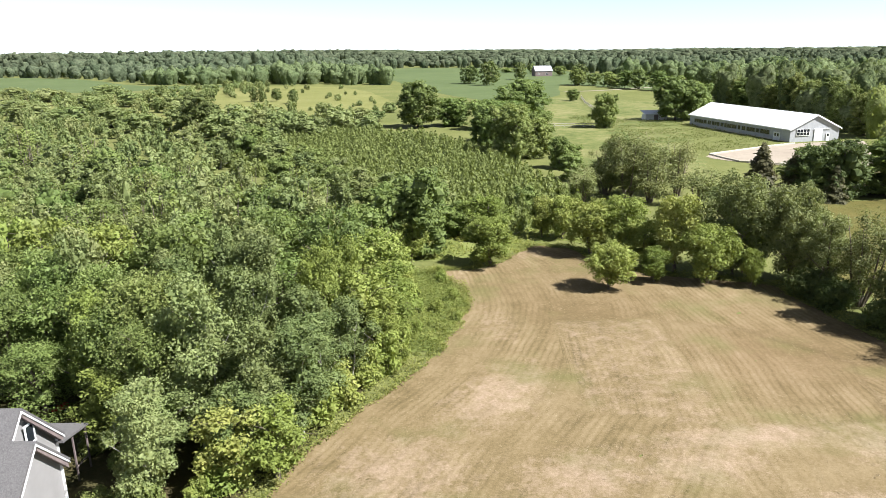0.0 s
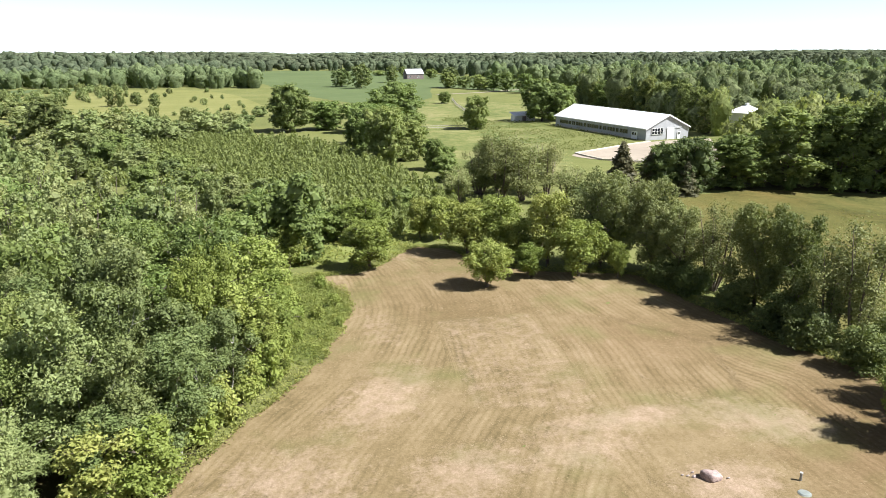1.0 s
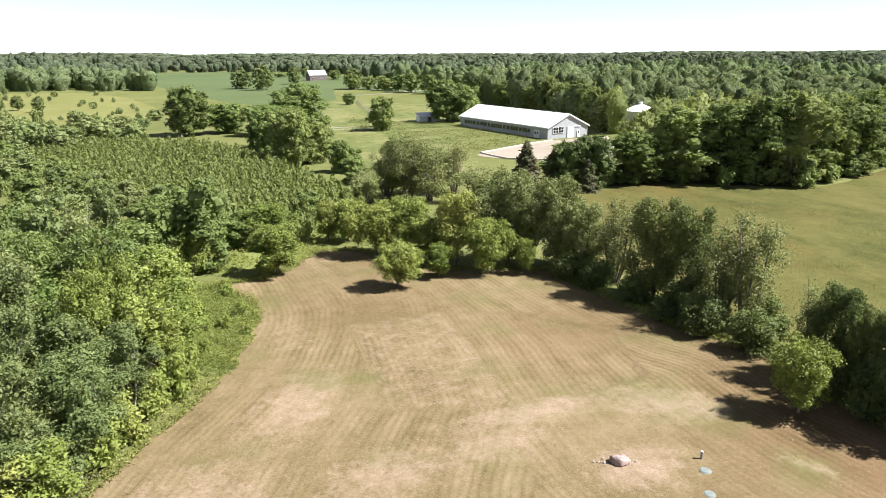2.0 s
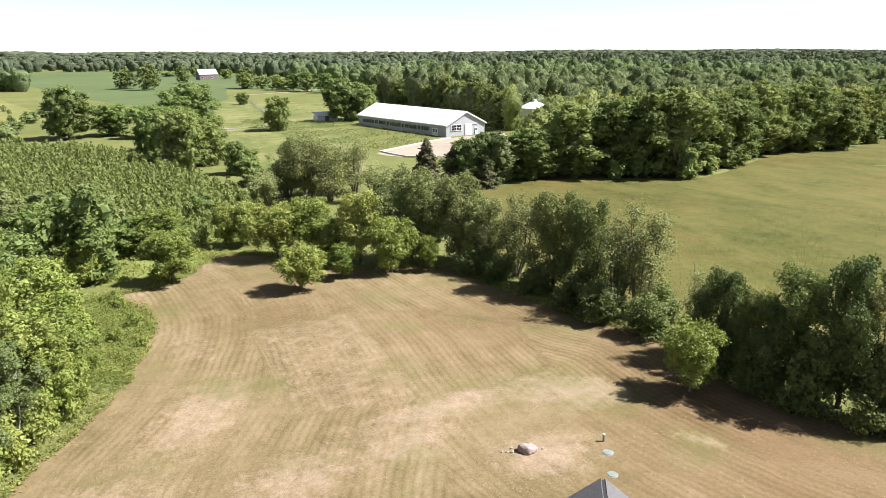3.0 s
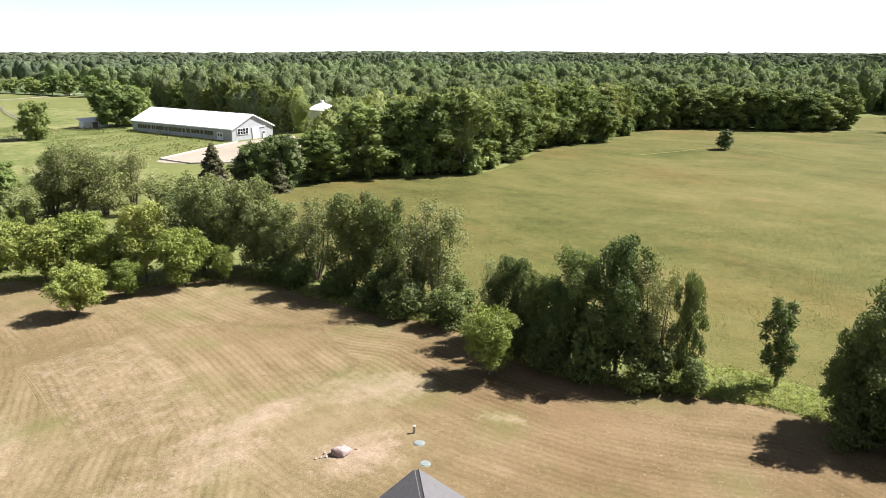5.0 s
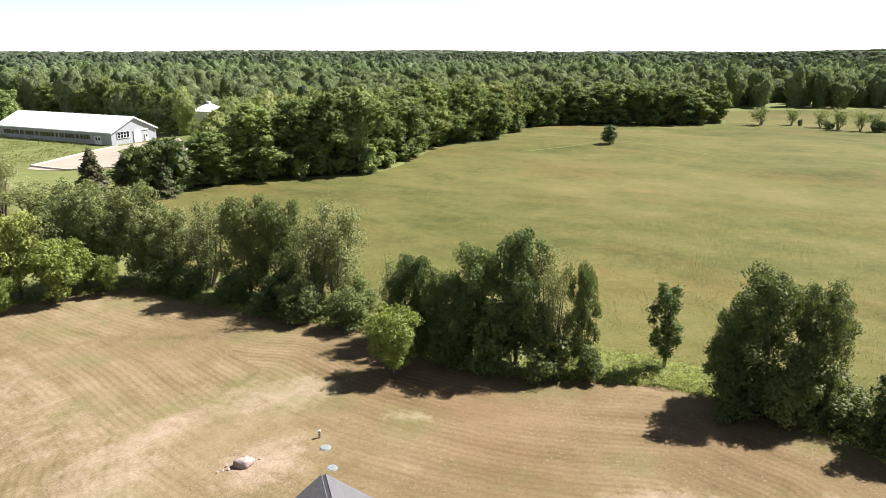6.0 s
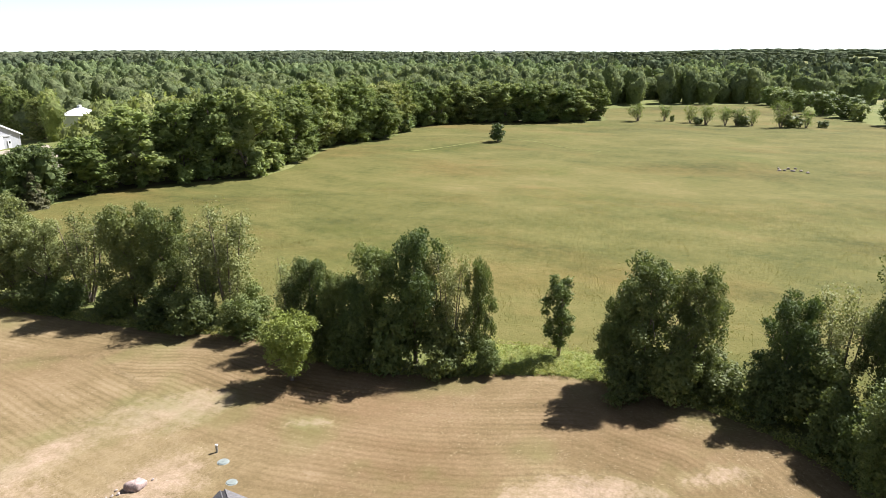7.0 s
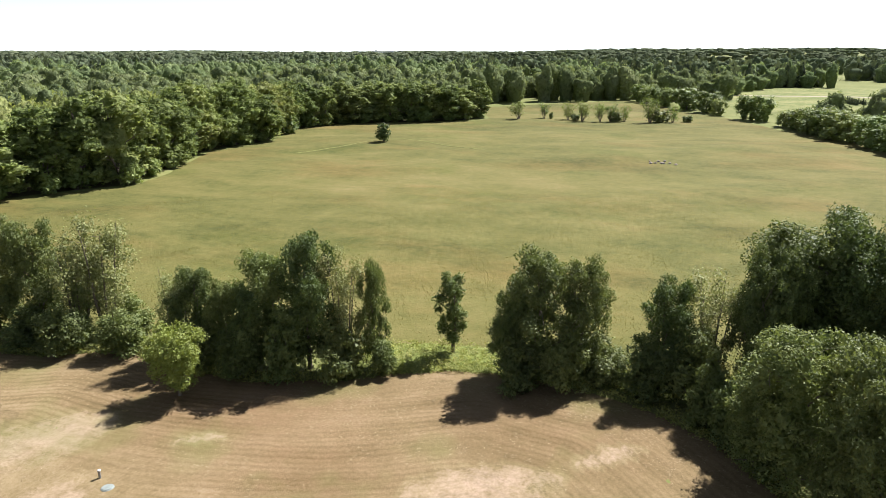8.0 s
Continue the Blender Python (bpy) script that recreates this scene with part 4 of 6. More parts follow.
def hip_house():
    m = pose(135, 207, -1.2, 0, 0, 25)
    h = holder("white_house", "white house with a pale pyramid roof among trees", "house", m)
    part("body", box_mesh("body", (-3.8, -3.8, 1.0), (3.8, 3.8, 6.8), M_WHITE, 0.05), h)
    apex = (0, 0, 9.2)
    c = [(-4.4, -4.4, 6.7), (4.4, -4.4, 6.7), (4.4, 4.4, 6.7), (-4.4, 4.4, 6.7)]
    for i in range(4):
        part("roof_slope", prism("roof_slope", [c[i], c[(i + 1) % 4], apex], 0.1, M_ROOFWHITE), h)
    part("finial", box_mesh("finial", (-0.5, -0.5, 8.8), (0.5, 0.5, 9.6), M_WHITE, 0.1), h)
    for x in (-2.6, 0.8):
        window_on(h, pose(x, -3.95, 4.4), 1.5, 1.5, 2, 2, M_WHITE)


hip_house()


def shed():
    h = holder("run_in_shed", "low pale field shed with a white roof", "shed", pose(71.5, 250.5, 0, 0, 0, 8))
    part("body", box_mesh("body", (0, 0, 0), (8, 3.5, 2.0), M_WHITE, 0.03), h)
    part("roof_slope", prism("roof_slope", [(-0.4, -0.7, 2.1), (8.4, -0.7, 2.1), (8.4, 4.2, 3.2), (-0.4, 4.2, 3.2)], 0.12, M_ROOFWHITE), h)
    part("door", box_mesh("door", (3, -0.06, 0), (4.6, -0.01, 1.9), M_DARKWOOD), h)


shed()


def far_hall(x, y, w, turn):
    h = holder("white_hall", "long white building on the horizon", "building", pose(x, y, float(terrain(x, y)) + 8, 0, 0, turn))
    gable_walls(h, -w / 2, w / 2, 9, 9, 14, M_WHITE)
    gable_roof(h, -w / 2, w / 2, 9, 9, 14, 0.5, M_ROOFWHITE, 0.3)


far_hall(2480, 1180, 80, 155)

# sand riding ring with its timber kerb
RING = smooth_outline([(63.5, 168), (66, 156), (84, 145), (92, 150), (112, 188), (104, 186.5), (92.5, 185)], 3, 0.1, 13)
sheet("sand_ring", RING, 0.07, M_SAND, "pale sand riding ring and drive", "riding ring")


def kerb():
    h = holder("ring_kerb", "weathered pale timber edging round the sand ring", "edging", pose(0, 0, 0))
    pts = [(92.0, 184.5), (84, 180.5), (77, 176), (70, 171.5), (63.5, 167.5), (64.5, 161.5), (66, 156), (72, 152), (78, 148.5)]
    for a, b in zip(pts, pts[1:]):
        d = Vector(b) - Vector(a)
        ob = part("timber", box_mesh("timber", (0.05, -0.15, 0), (d.length - 0.05, 0.15, 0.4), M_WOOD, 0.03), h)
        ob.matrix_local = pose(*a, 0, 0, 0, math.degrees(math.atan2(d.y, d.x)))


kerb()


def fence(pts, label):
    """Posts and two rails along a line."""
    h = holder("fence", label, "fence", pose(0, 0, 0))
    post = box_mesh("post", (-0.09, -0.09, -0.2), (0.09, 0.09, 1.35), M_WOOD, 0.02)
    for a, b in zip(pts, pts[1:]):
        a, b = Vector(a), Vector(b)
        n = max(1, round((b - a).length / 3))
        turn = math.degrees(math.atan2(b.y - a.y, b.x - a.x))
        rail = box_mesh("rail", (0, -0.03, -0.08), ((b - a).length / n, 0.03, 0.08), M_WOOD, 0.01)
        for i in range(n):
            p = a.lerp(b, i / n)
            part("post", post, h).matrix_local = pose(p.x, p.y, 0, 0, 0, turn)
            for z in (0.6, 1.2):
                part("rail", rail, h).matrix_local = pose(p.x, p.y, z, 0, 0, turn)


fence([(30, 231), (40, 231.5), (52, 231)], "pale timber paddock fence")
fence([(60, 262), (66, 330), (72, 372)], "grey timber paddock fence")


def ribbon(name, pts, width, z, mat, label):
    line = smooth_outline(pts, 4, 0.15, 17, closed=False)
    d = np.gradient(line, axis=0)
    n = np.stack([-d[:, 1], d[:, 0]], 1) / np.linalg.norm(d, axis=1)[:, None] * width / 2
    v = np.concatenate([line + n, line - n])
    v = np.column_stack([v, z + meadow_rise(v[:, 0], v[:, 1])])
    k = len(line)
    i = np.arange(k - 1)
    f = np.stack([i + k, i + k + 1, i + 1, i], 1)
    tagged(new(name, mesh_of(name, v, f, mat)), label, "track", kind="structure")


ribbon("farm_track", [(72, 420), (100, 432), (138, 461), (180, 500)], 5, 0.09, M_TRACK, "pale gravel farm track")
ribbon("field_road", [(438, 30), (427.5, 0.7), (431, -36.4), (436.3, -64), (424, -86)], 7, 0.12, M_TRACK, "pale gravel road behind the far hayfield")
ribbon("meadow_path", [(150, 96), (165, 90), (179, 84), (175, 66), (171, 54)], 0.45, 0.1, M_DRY, "faint pale path through the meadow")

# ---- trees ----
BIG = dict(leaves=16500, size=0.13, ref=(10, 7), lobes=9, clump=0.85)
ORCHARD = [
    (17.7, 71.6, 5.2, 4.8), (23.1, 73.8, 3.9, 3.3), (28.8, 73.3, 6.5, 5.3), (32.8, 71.5, 4.2, 2.2),
    (18.4, 84.9, 6.9, 6.5), (22.0, 83.1, 7.4, 6.0), (26.6, 77.7, 8.9, 5.7), (23.7, 79.7, 5.5, 4.8),
    (34.1, 76.9, 6.0, 3.5), (5.6, 80.7, 5.8, 6.1), (5.9, 94.4, 5.6, 6.5), (13.6, 93.7, 5.5, 3.9),
    (-3.8, 83.3, 5.0, 3.6), (16.2, 92.6, 5.9, 4.6), (37.8, 35.5, 5.6, 4.7),
]
for i, (x, y, h, w) in enumerate(ORCHARD):
    plant("young_maple", make_broad, "round", 4, x, y, h, w * (1.14 if i < 14 else 1.0), "bright yellow green leafy tree at the field's edge" if i < 14 else "round bright green tree standing alone on stubble",
          "tree", "trees along the field", leaves=8000, size=0.13, ref=(6, 5), low=0.18, lobes=8, clump=0.75, mat=L_BRIGHT, limbs=8)
HEDGE_BROAD = [
    (37.9, 73.7, 10.5, 6.5), (39.4, 69.8, 8.4, 5.0), (42.1, 59.8, 10.6, 6.1), (43.3, 55.8, 10.4, 5.3),
    (32.7, 76.4, 11.3, 6.8), (43.5, 38.0, 8.2, 4.0), (43.6, 35.9, 7.1, 3.2), (44.6, 32.0, 9.7, 5.4),
    (45.4, 28.9, 11.4, 4.9), (47.7, 24.2, 8.9, 2.6), (43.2, 32.7, 6.9, 3.5), (50.3, 11.3, 10.3, 6.0),
    (51.4, 8.2, 9.7, 4.5), (49.5, 13.3, 7.2, 3.4), (51.6, 1.9, 8.8, 4.3),
]
HEDGE_BROAD_END = [
    (55.1, -8.0, 13.6, 10.1), (53.2, -10.0, 13.9, 7.9), (51.5, -4.8, 11.7, 5.0), (51.9, -12.1, 11.1, 6.0),
    (41.9, -6.1, 9.7, 7.6), (39.6, -9.1, 10.6, 7.0), (37.0, -10.1, 9.6, 6.1), (48.6, -14.2, 11.8, 7.9),
    (42.3, -4.2, 6.9, 4.3),
]
for x, y, h, w in HEDGE_BROAD_END[4:]:
    plant("hedge_maple", make_broad, "hedgelight", 3, x, y, h, w * 0.98, "bushy green broadleaf tree at the field corner", "tree", "hedgerow trees", low=0.04, mat=L_BROAD, leaves=20000, size=0.115, ref=(10, 7), lobes=11, clump=0.8)
for x, y, h, w in HEDGE_BROAD[:2] + HEDGE_BROAD[4:5]:
    plant("broadleaf_tree", make_broad, "hedgegrey", 3, x, y, h, w * 1.15, "grey green broadleaf tree in the hedgerow", "tree", "hedgerow trees", low=0.06, mat=L_AIRY, **BIG)
for x, y, h, w in HEDGE_BROAD_END[:4]:
    plant("broadleaf_tree", make_broad, "hedgetall", 3, x, y, h, w * 1.12, "tall dark green broadleaf tree at the field corner", "tree", "hedgerow trees", low=0.06, leaves=32000, size=0.13, ref=(13, 9), lobes=13, clump=1.0)
for x, y, h, w in HEDGE_BROAD[2:4] + HEDGE_BROAD[5:]:
    plant("broadleaf_tree", make_broad, "hedge", 4, x, y, h, w * 1.14, "dark green broadleaf tree in the hedgerow", "tree", "hedgerow trees", low=0.08, **BIG)
HEDGE_AIRY = [
    (41.1, 65.7, 9.5, 6.4), (44.1, 51.8, 9.1, 4.9), (44.8, 49.6, 11.4, 6.4), (43.4, 40.2, 8.5, 4.1),
    (46.5, 26.4, 9.9, 4.4), (53.0, -1.1, 9.1, 5.1), (55.1, -11.9, 11.4, 5.3), (40.6, 120.2, 10.1, 8.1),
    (31.2, 117.4, 11.2, 9.3), (28.7, 121.7, 8.6, 7.0),
]
for x, y, h, w in HEDGE_AIRY:
    plant("willow", make_airy, "airy", 3, x, y, h, w * 1.1, "open crowned grey green tree with bare stems showing", "tree", "hedgerow trees", leaves=11000, size=0.15, ref=(10, 7))
for x, y, h, w in [
    (52.3, 19.1, 7.2, 3.0),
]:
    plant("columnar_tree", make_broad, "slim", 1, x, y, h, w, "slim upright dark green tree by the meadow", "tree", leaves=6000, size=0.12, ref=(7.5, 3), low=0.1, clump=0.6, lobes=9)
HEDGE_BUSH = [
    (46.2, 48.0, 3.8, 3.4), (39.7, 59.6, 3.5, 3.9), (40.9, 54.1, 3.5, 4.3), (42.1, 50.7, 3.1, 4.2),
    (38.6, 64.8, 3.7, 4.1), (37.3, 69.0, 3.5, 3.9), (43.6, 29.4, 5.7, 4.3), (44.9, 25.9, 4.7, 3.9),
    (46.5, 23.1, 2.9, 2.5), (51.6, 6.3, 3.5, 4.5), (41.9, 33.1, 4.7, 3.5), (42.3, 36.9, 3.9, 3.4),
    (47.7, 12.3, 4.4, 3.5), (48.6, 9.1, 4.6, 3.7), (49.7, 2.5, 5.0, 3.9), (50.3, -0.5, 5.7, 4.4),
    (40.5, 49.9, 4.4, 4.3), (42.1, 45.5, 4.1, 4.2), (47.3, -1.4, 4.3, 3.0), (45.0, -3.2, 5.5, 3.3),
]
for x, y, h, w in HEDGE_BUSH:
    plant("hedge_bush", make_bush, "bush", 4, x, y, h, w * 1.2, "dense dark green bush under the hedgerow trees", "bush", "hedgerow bushes", leaves=4500, size=0.125, ref=(4, 4))
YARD = [
    (53.0, 116.2, 9.6, 6.4), (23.3, 179.9, 9.6, 12.3), (18.0, 196.4, 10.6, 13.3), (59.9, 119.3, 5.6, 6.7),
    (62.2, 116.6, 8.7, 8.0), (66.0, 115.7, 9.9, 8.5), (27.3, 239.1, 14.7, 18.6), (15.5, 228.2, 9.3, 14.5),
    (52.3, 229.2, 10.7, 9.4), (81.3, 249.1, 14.3, 15.6), (88.3, 250.6, 12.8, 12.7), (63.6, 347.3, 5.6, 6.2),
    (25.1, 151.0, 6.5, 5.5), (27.3, 149.4, 5.2, 4.9), (128.7, 290.8, 13.9, 12.1), (-73.1, 216.9, 13.1, 13.8),
    (-7.7, 236.2, 14.8, 14.2), (4.5, 239.8, 9.0, 13.3), (16.2, 164.6, 12.6, 11.2), (21.7, 166.0, 8.9, 8.3),
    (12.0, 186.8, 10.6, 9.5),
]
plant("spruce", make_fir, "spruce", 1, YARD[0][0], YARD[0][1], YARD[0][2], YARD[0][3] * 1.25, "brownish green conifer beside the sand ring", "tree", leaves=5000, size=0.36, ref=(10, 6), mat=L_RUST)
def dead_tree(seed, h, w):
    """A bare standing tree: pale trunk and forked limbs, a few leaves left low down."""
    gen = np.random.default_rng(seed)
    tips = [(gen.normal() * 0.2 * w, gen.normal() * 0.2 * w, h * gen.uniform(0.45, 1.0)) for k in range(26)]
    return trunk_of(gen, h, w, 0.1 * h, tips, 0.09, M_DEADWOOD, 26)


for k, (x, y, h, w) in enumerate(((40.0, 137.8, 9.5, 5.0), (41.5, 131.8, 8.0, 4.0), (44.0, 126.9, 7.0, 3.5))):
    ob = holder("dead_tree", "bare pale dead tree among the bushes", "tree", pose(x, y, 0), "dead trees")
    part("trunk", dead_tree(880 + k, h, w), ob)
plant("spruce", make_fir, "spruce", 1, 59.9, 119.3, 7.2, 6.0, "brownish green conifer beside the sand ring", "tree", leaves=5000, size=0.36, ref=(10, 6), mat=L_RUST)
plant("spruce", make_fir, "spruce", 1, 64.0, 113.5, 6.2, 5.0, "brownish green conifer beside the sand ring", "tree", leaves=5000, size=0.36, ref=(10, 6), mat=L_RUST)
for x, y, h, w in (YARD[4], YARD[5], YARD[15]):
    plant("maple", make_broad, "yarddark", 3, x, y, h, w * 1.1, "dark green broadleaf tree with a ragged crown", "tree", "pasture trees", leaves=8000, size=0.235, ref=(11, 10), low=0.03, lobes=11, clump=1.4, core=0.65)
for x, y, h, w in YARD[1:3] + YARD[6:15] + YARD[16:]:
    plant("maple", make_broad, "yard", 3, x, y, h, w * 1.1, "full green broadleaf tree on the pasture", "tree", "pasture trees", mat=L_MAPLE, leaves=8500, size=0.26, ref=(12, 11), low=0.04, lobes=12, clump=1.6, core=0.65)
YARD_AIRY = [
    (32.4, 121.6, 10.3, 10.6), (34.5, 115.3, 8.8, 7.7), (41.4, 110.7, 6.2, 8.1), (41.3, 96.8, 6.7, 9.7),
    (23.3, 115.7, 5.8, 6.2), (44.0, 88.2, 7.7, 8.0), (28.3, 123.3, 5.8, 6.1),
]
for x, y, h, w in YARD_AIRY:
    plant("willow", make_airy, "airyyard", 3, x, y, h, w * 1.1, "open crowned grey green tree by the pasture", "tree", "pasture trees", leaves=5000, size=0.25, ref=(10, 8))
OLD_PASTURE = [
    (-61.0, 206.4, 9.9, 13.6), (-54.9, 211.8, 8.8, 10.8), (-47.5, 212.3, 8.0, 10.4), (-38.7, 206.0, 7.3, 10.0),
    (-32.6, 226.6, 7.4, 9.5), (-26.9, 240.9, 6.2, 9.6), (-43.2, 265.5, 6.4, 6.4), (-24.8, 259.4, 4.1, 8.3),
    (-21.2, 295.7, 4.0, 5.9), (-183.9, 307.4, 6.1, 17.0), (-158.9, 279.6, 6.2, 15.3), (-132.8, 254.2, 6.8, 15.0),
    (-115.8, 252.1, 6.3, 14.5), (-97.9, 232.6, 5.9, 12.0), (-160.3, 328.9, 6.3, 12.8), (-149.6, 346.5, 6.4, 12.0),
    (-210.7, 387.0, 6.9, 15.4), (-114.8, 310.2, 6.5, 10.5), (-240.2, 409.3, 7.0, 15.1), (-198.5, 430.3, 7.0, 13.6),
    (-22.7, 217.7, 5.8, 8.0), (-63.0, 252.2, 4.1, 8.3),
]
for x, y, h, w in OLD_PASTURE:
    plant("hawthorn", make_broad, "thorn", 4, x, y, h, w * 1.15, "grey green bushy tree on old pasture", "tree", "old pasture trees", leaves=1600, size=0.38, ref=(7, 8), low=0.04, lobes=8, mat=L_ASPEN, core=0.7, billow=True)
FAR_TREES = [
    (21.2, 532.1, 9.8, 15.2), (34.0, 507.8, 12.6, 13.8), (64.1, 590.4, 10.5, 10.4), (94.5, 495.9, 10.7, 12.8),
    (-95.6, 369.2, 5.9, 4.6), (-91.1, 368.3, 5.6, 4.2), (-84.5, 371.5, 5.0, 5.5), (-72.6, 353.9, 5.1, 5.2),
    (-131.0, 326.5, 5.6, 7.3), (-162.1, 416.8, 5.0, 5.4), (173.4, 83.4, 3.7, 4.3),
]
for x, y, h, w in FAR_TREES:
    plant("field_tree", make_broad, "fartree", 3, x, y, h * 1.3, w * 1.1, "rounded dark green tree standing in a field", "tree", "field trees", leaves=700, size=0.55, ref=(8, 8), low=0.02, lobes=6, core=0.75, billow=True)
FARM_HEDGE = [
    (92.2, 489.8, 10.8, 11.1), (102.0, 483.5, 8.2, 9.8), (107.1, 465.4, 9.7, 11.4), (113.4, 447.1, 10.8, 11.0),
    (119.6, 436.8, 11.7, 12.2), (126.2, 419.6, 11.3, 12.5), (128.9, 398.7, 9.3, 10.0), (111.9, 462.6, 6.2, 11.4),
    (90.6, 730.7, 9.9, 8.2), (70.7, 762.6, 5.3, 15.8), (109.8, 672.3, 8.7, 11.9), (42.5, 571.5, 4.8, 6.4),
]
for x, y, h, w in FARM_HEDGE:
    plant("field_tree", make_broad, "farmhedge", 3, x, y, h, w * 1.1, "rounded green tree along the crop field", "tree", "crop field trees", leaves=600, size=0.6, ref=(9, 9), low=0.02, lobes=7, mat=L_MAPLE, core=0.75, billow=True)
FIELD_ROW = [
    (254.2, 67.5, 6.9, 5.5), (259.5, 59.5, 5.7, 4.3), (258.3, 50.3, 6.3, 3.8), (256.0, 44.7, 7.1, 5.4), (256.2, 38.4, 6.6, 4.1),
    (257.5, 35.0, 6.2, 5.0), (261.3, 30.6, 5.9, 3.4), (258.3, 21.6, 9.1, 5.4), (261.0, 14.2, 6.3, 3.8),
]
for x, y, h, w in FIELD_ROW:
    plant("field_tree", make_airy, "rowtree", 3, x, y, h, w * 1.3, "small open crowned tree in a row across the meadow", "tree", "meadow tree row", leaves=1500, size=0.26, ref=(7, 6), mat=L_MAPLE)
for x, y, h, w in ((258.3, 56.5, 2.7, 1.6), (259.5, 18.3, 5.0, 7.1), (264.8, 9.7, 2.8, 3.8), (257.0, 33.0, 3.6, 5.0), (257.4, 47.5, 2.6, 3.6)):
    plant("field_bush", make_bush, "rowbush", 2, x, y, h, w * 1.1, "rounded dark bush between the meadow trees", "bush", "meadow tree row", leaves=800, size=0.36, ref=(5, 5), core=0.7)
FIELD_HEDGE = [
    (340.0, 26.0, 8.0, 11.0), (332.2, 21.0, 8.0, 10.6), (319.5, 12.2, 8.9, 12.8), (308.0, 4.1, 8.6, 12.3), (296.3, -0.3, 5.9, 7.1),
    (283.1, -10.0, 8.6, 9.0), (278.2, -14.5, 9.0, 10.0), (260.6, -21.5, 5.2, 8.4), (255.0, -24.0, 5.5, 8.0), (249.7, -25.6, 7.0, 10.0), (244.0, -27.5, 7.5, 9.0),
    (238.2, -29.1, 8.2, 11.5), (232.5, -31.0, 7.6, 9.5), (227.8, -32.3, 8.0, 11.0), (222.0, -35.9, 7.6, 9.1), (212.6, -38.8, 8.0, 10.4),
    (206.0, -40.5, 7.0, 9.0), (199.0, -42.0, 7.5, 10.0), (352.0, 31.0, 7.5, 10.0), (362.0, 36.0, 8.0, 11.0),
]
for x, y, h, w in FIELD_HEDGE:
    plant("field_tree", make_broad, "fieldhedge", 4, x, y, h, w * 1.05, "bushy green tree in the field hedge", "tree", "field hedge", leaves=1500, size=0.3, ref=(8, 9), low=0.0, lobes=9, mat=L_MAPLE, core=0.65)
for i in range(13):
    for j in range(2):
        plant("nursery_conifer", make_fir, "nursery", 2, 402 - 2.6 * i + 4 * j, -52.0 - 0.55 * i - 4.0 * j, rng.uniform(2.2, 3.4), rng.uniform(1.6, 2.3), "small dark conifer in a planted double row", "tree", "nursery conifers", leaves=160, size=0.35, ref=(3, 2), mat=L_FARFIR)
MIDWOOD = [
    (-2.8, 84.8, 10.9, 7.8), (-7.2, 93.1, 7.4, 6.1), (13.0, 108.4, 4.3, 4.4), (32.7, 131.1, 9.2, 6.5),
    (25.3, 137.3, 5.3, 5.6), (4.3, 92.5, 3.3, 3.0), (-2.3, 108.1, 4.9, 6.1), (1.1, 94.9, 4.6, 5.4),
    (-1.9, 95.5, 5.8, 6.2), (-4.0, 90.0, 3.3, 3.7),
]
for x, y, h, w in MIDWOOD:
    plant("broadleaf_tree", make_broad, "midwood", 3, x, y, h, w * 1.15, "dark green broadleaf tree beside the conifers", "tree", "trees by the plantation", leaves=4500, size=0.26, ref=(9, 7), low=0.06, mat=L_MAPLE, core=0.7)


PLANT_FRONT = [
    (-20.3, 126.5, 5.4, 6.2), (-14.2, 122.4, 5.2, 5.5), (-9.0, 118.4, 4.8, 5.8), (-4.0, 114.5, 5.0, 5.1),
    (-20.3, 111.3, 5.5, 5.5), (-15.2, 107.1, 5.3, 5.3), (-10.1, 104.3, 4.7, 5.1), (-5.7, 101.5, 4.6, 4.6),
    (-0.5, 111.7, 4.7, 5.0), (-30.3, 132.5, 5.8, 6.6), (-27.0, 137.9, 5.9, 5.6), (-38.2, 152.2, 5.8, 6.9),
    (-45.1, 164.3, 6.3, 6.8), (-36.1, 159.4, 5.5, 5.9), (-53.1, 183.7, 6.7, 7.6), (-48.1, 187.4, 5.9, 7.0),
    (-85.7, 224.4, 6.8, 8.6), (-63.3, 179.4, 6.4, 6.8), (-31.4, 155.1, 5.3, 5.7), (-49.3, 156.6, 6.0, 6.6),
    (-20.8, 141.6, 4.2, 4.6), (-27.4, 153.1, 4.7, 5.0),
]
for i, (x, y, h, w) in enumerate(PLANT_FRONT):
    if i % 3:
        plant("aspen", make_broad, "frontaspen", 3, x, y, h, w * 1.1, "grey green aspen before the young conifers", "tree", "trees by the plantation", leaves=2600, size=0.24, ref=(9, 6), low=0.06, mat=L_ASPEN, bark=M_PALEBARK, core=0.55)
    else:
        plant("broadleaf_tree", make_broad, "midwood", 3, x, y, h, w * 1.1, "dark green broadleaf tree beside the conifers", "tree", "trees by the plantation", leaves=4500, size=0.26, ref=(9, 7), low=0.06, mat=L_MAPLE, core=0.7)


def scatter(outline, gap, seed, bounds=None):
    """Places about gap apart within an outline: a jittered grid."""
    gen = np.random.default_rng(seed)
    lo, hi = outline.min(0), outline.max(0)
    X, Y = np.meshgrid(np.arange(lo[0], hi[0], gap), np.arange(lo[1], hi[1], gap))
    X = X.ravel() + gen.uniform(-0.42, 0.42, X.size) * gap
    Y = Y.ravel() + gen.uniform(-0.42, 0.42, Y.size) * gap
    keep = inside(X, Y, outline)
    return np.stack([X[keep], Y[keep]], 1)


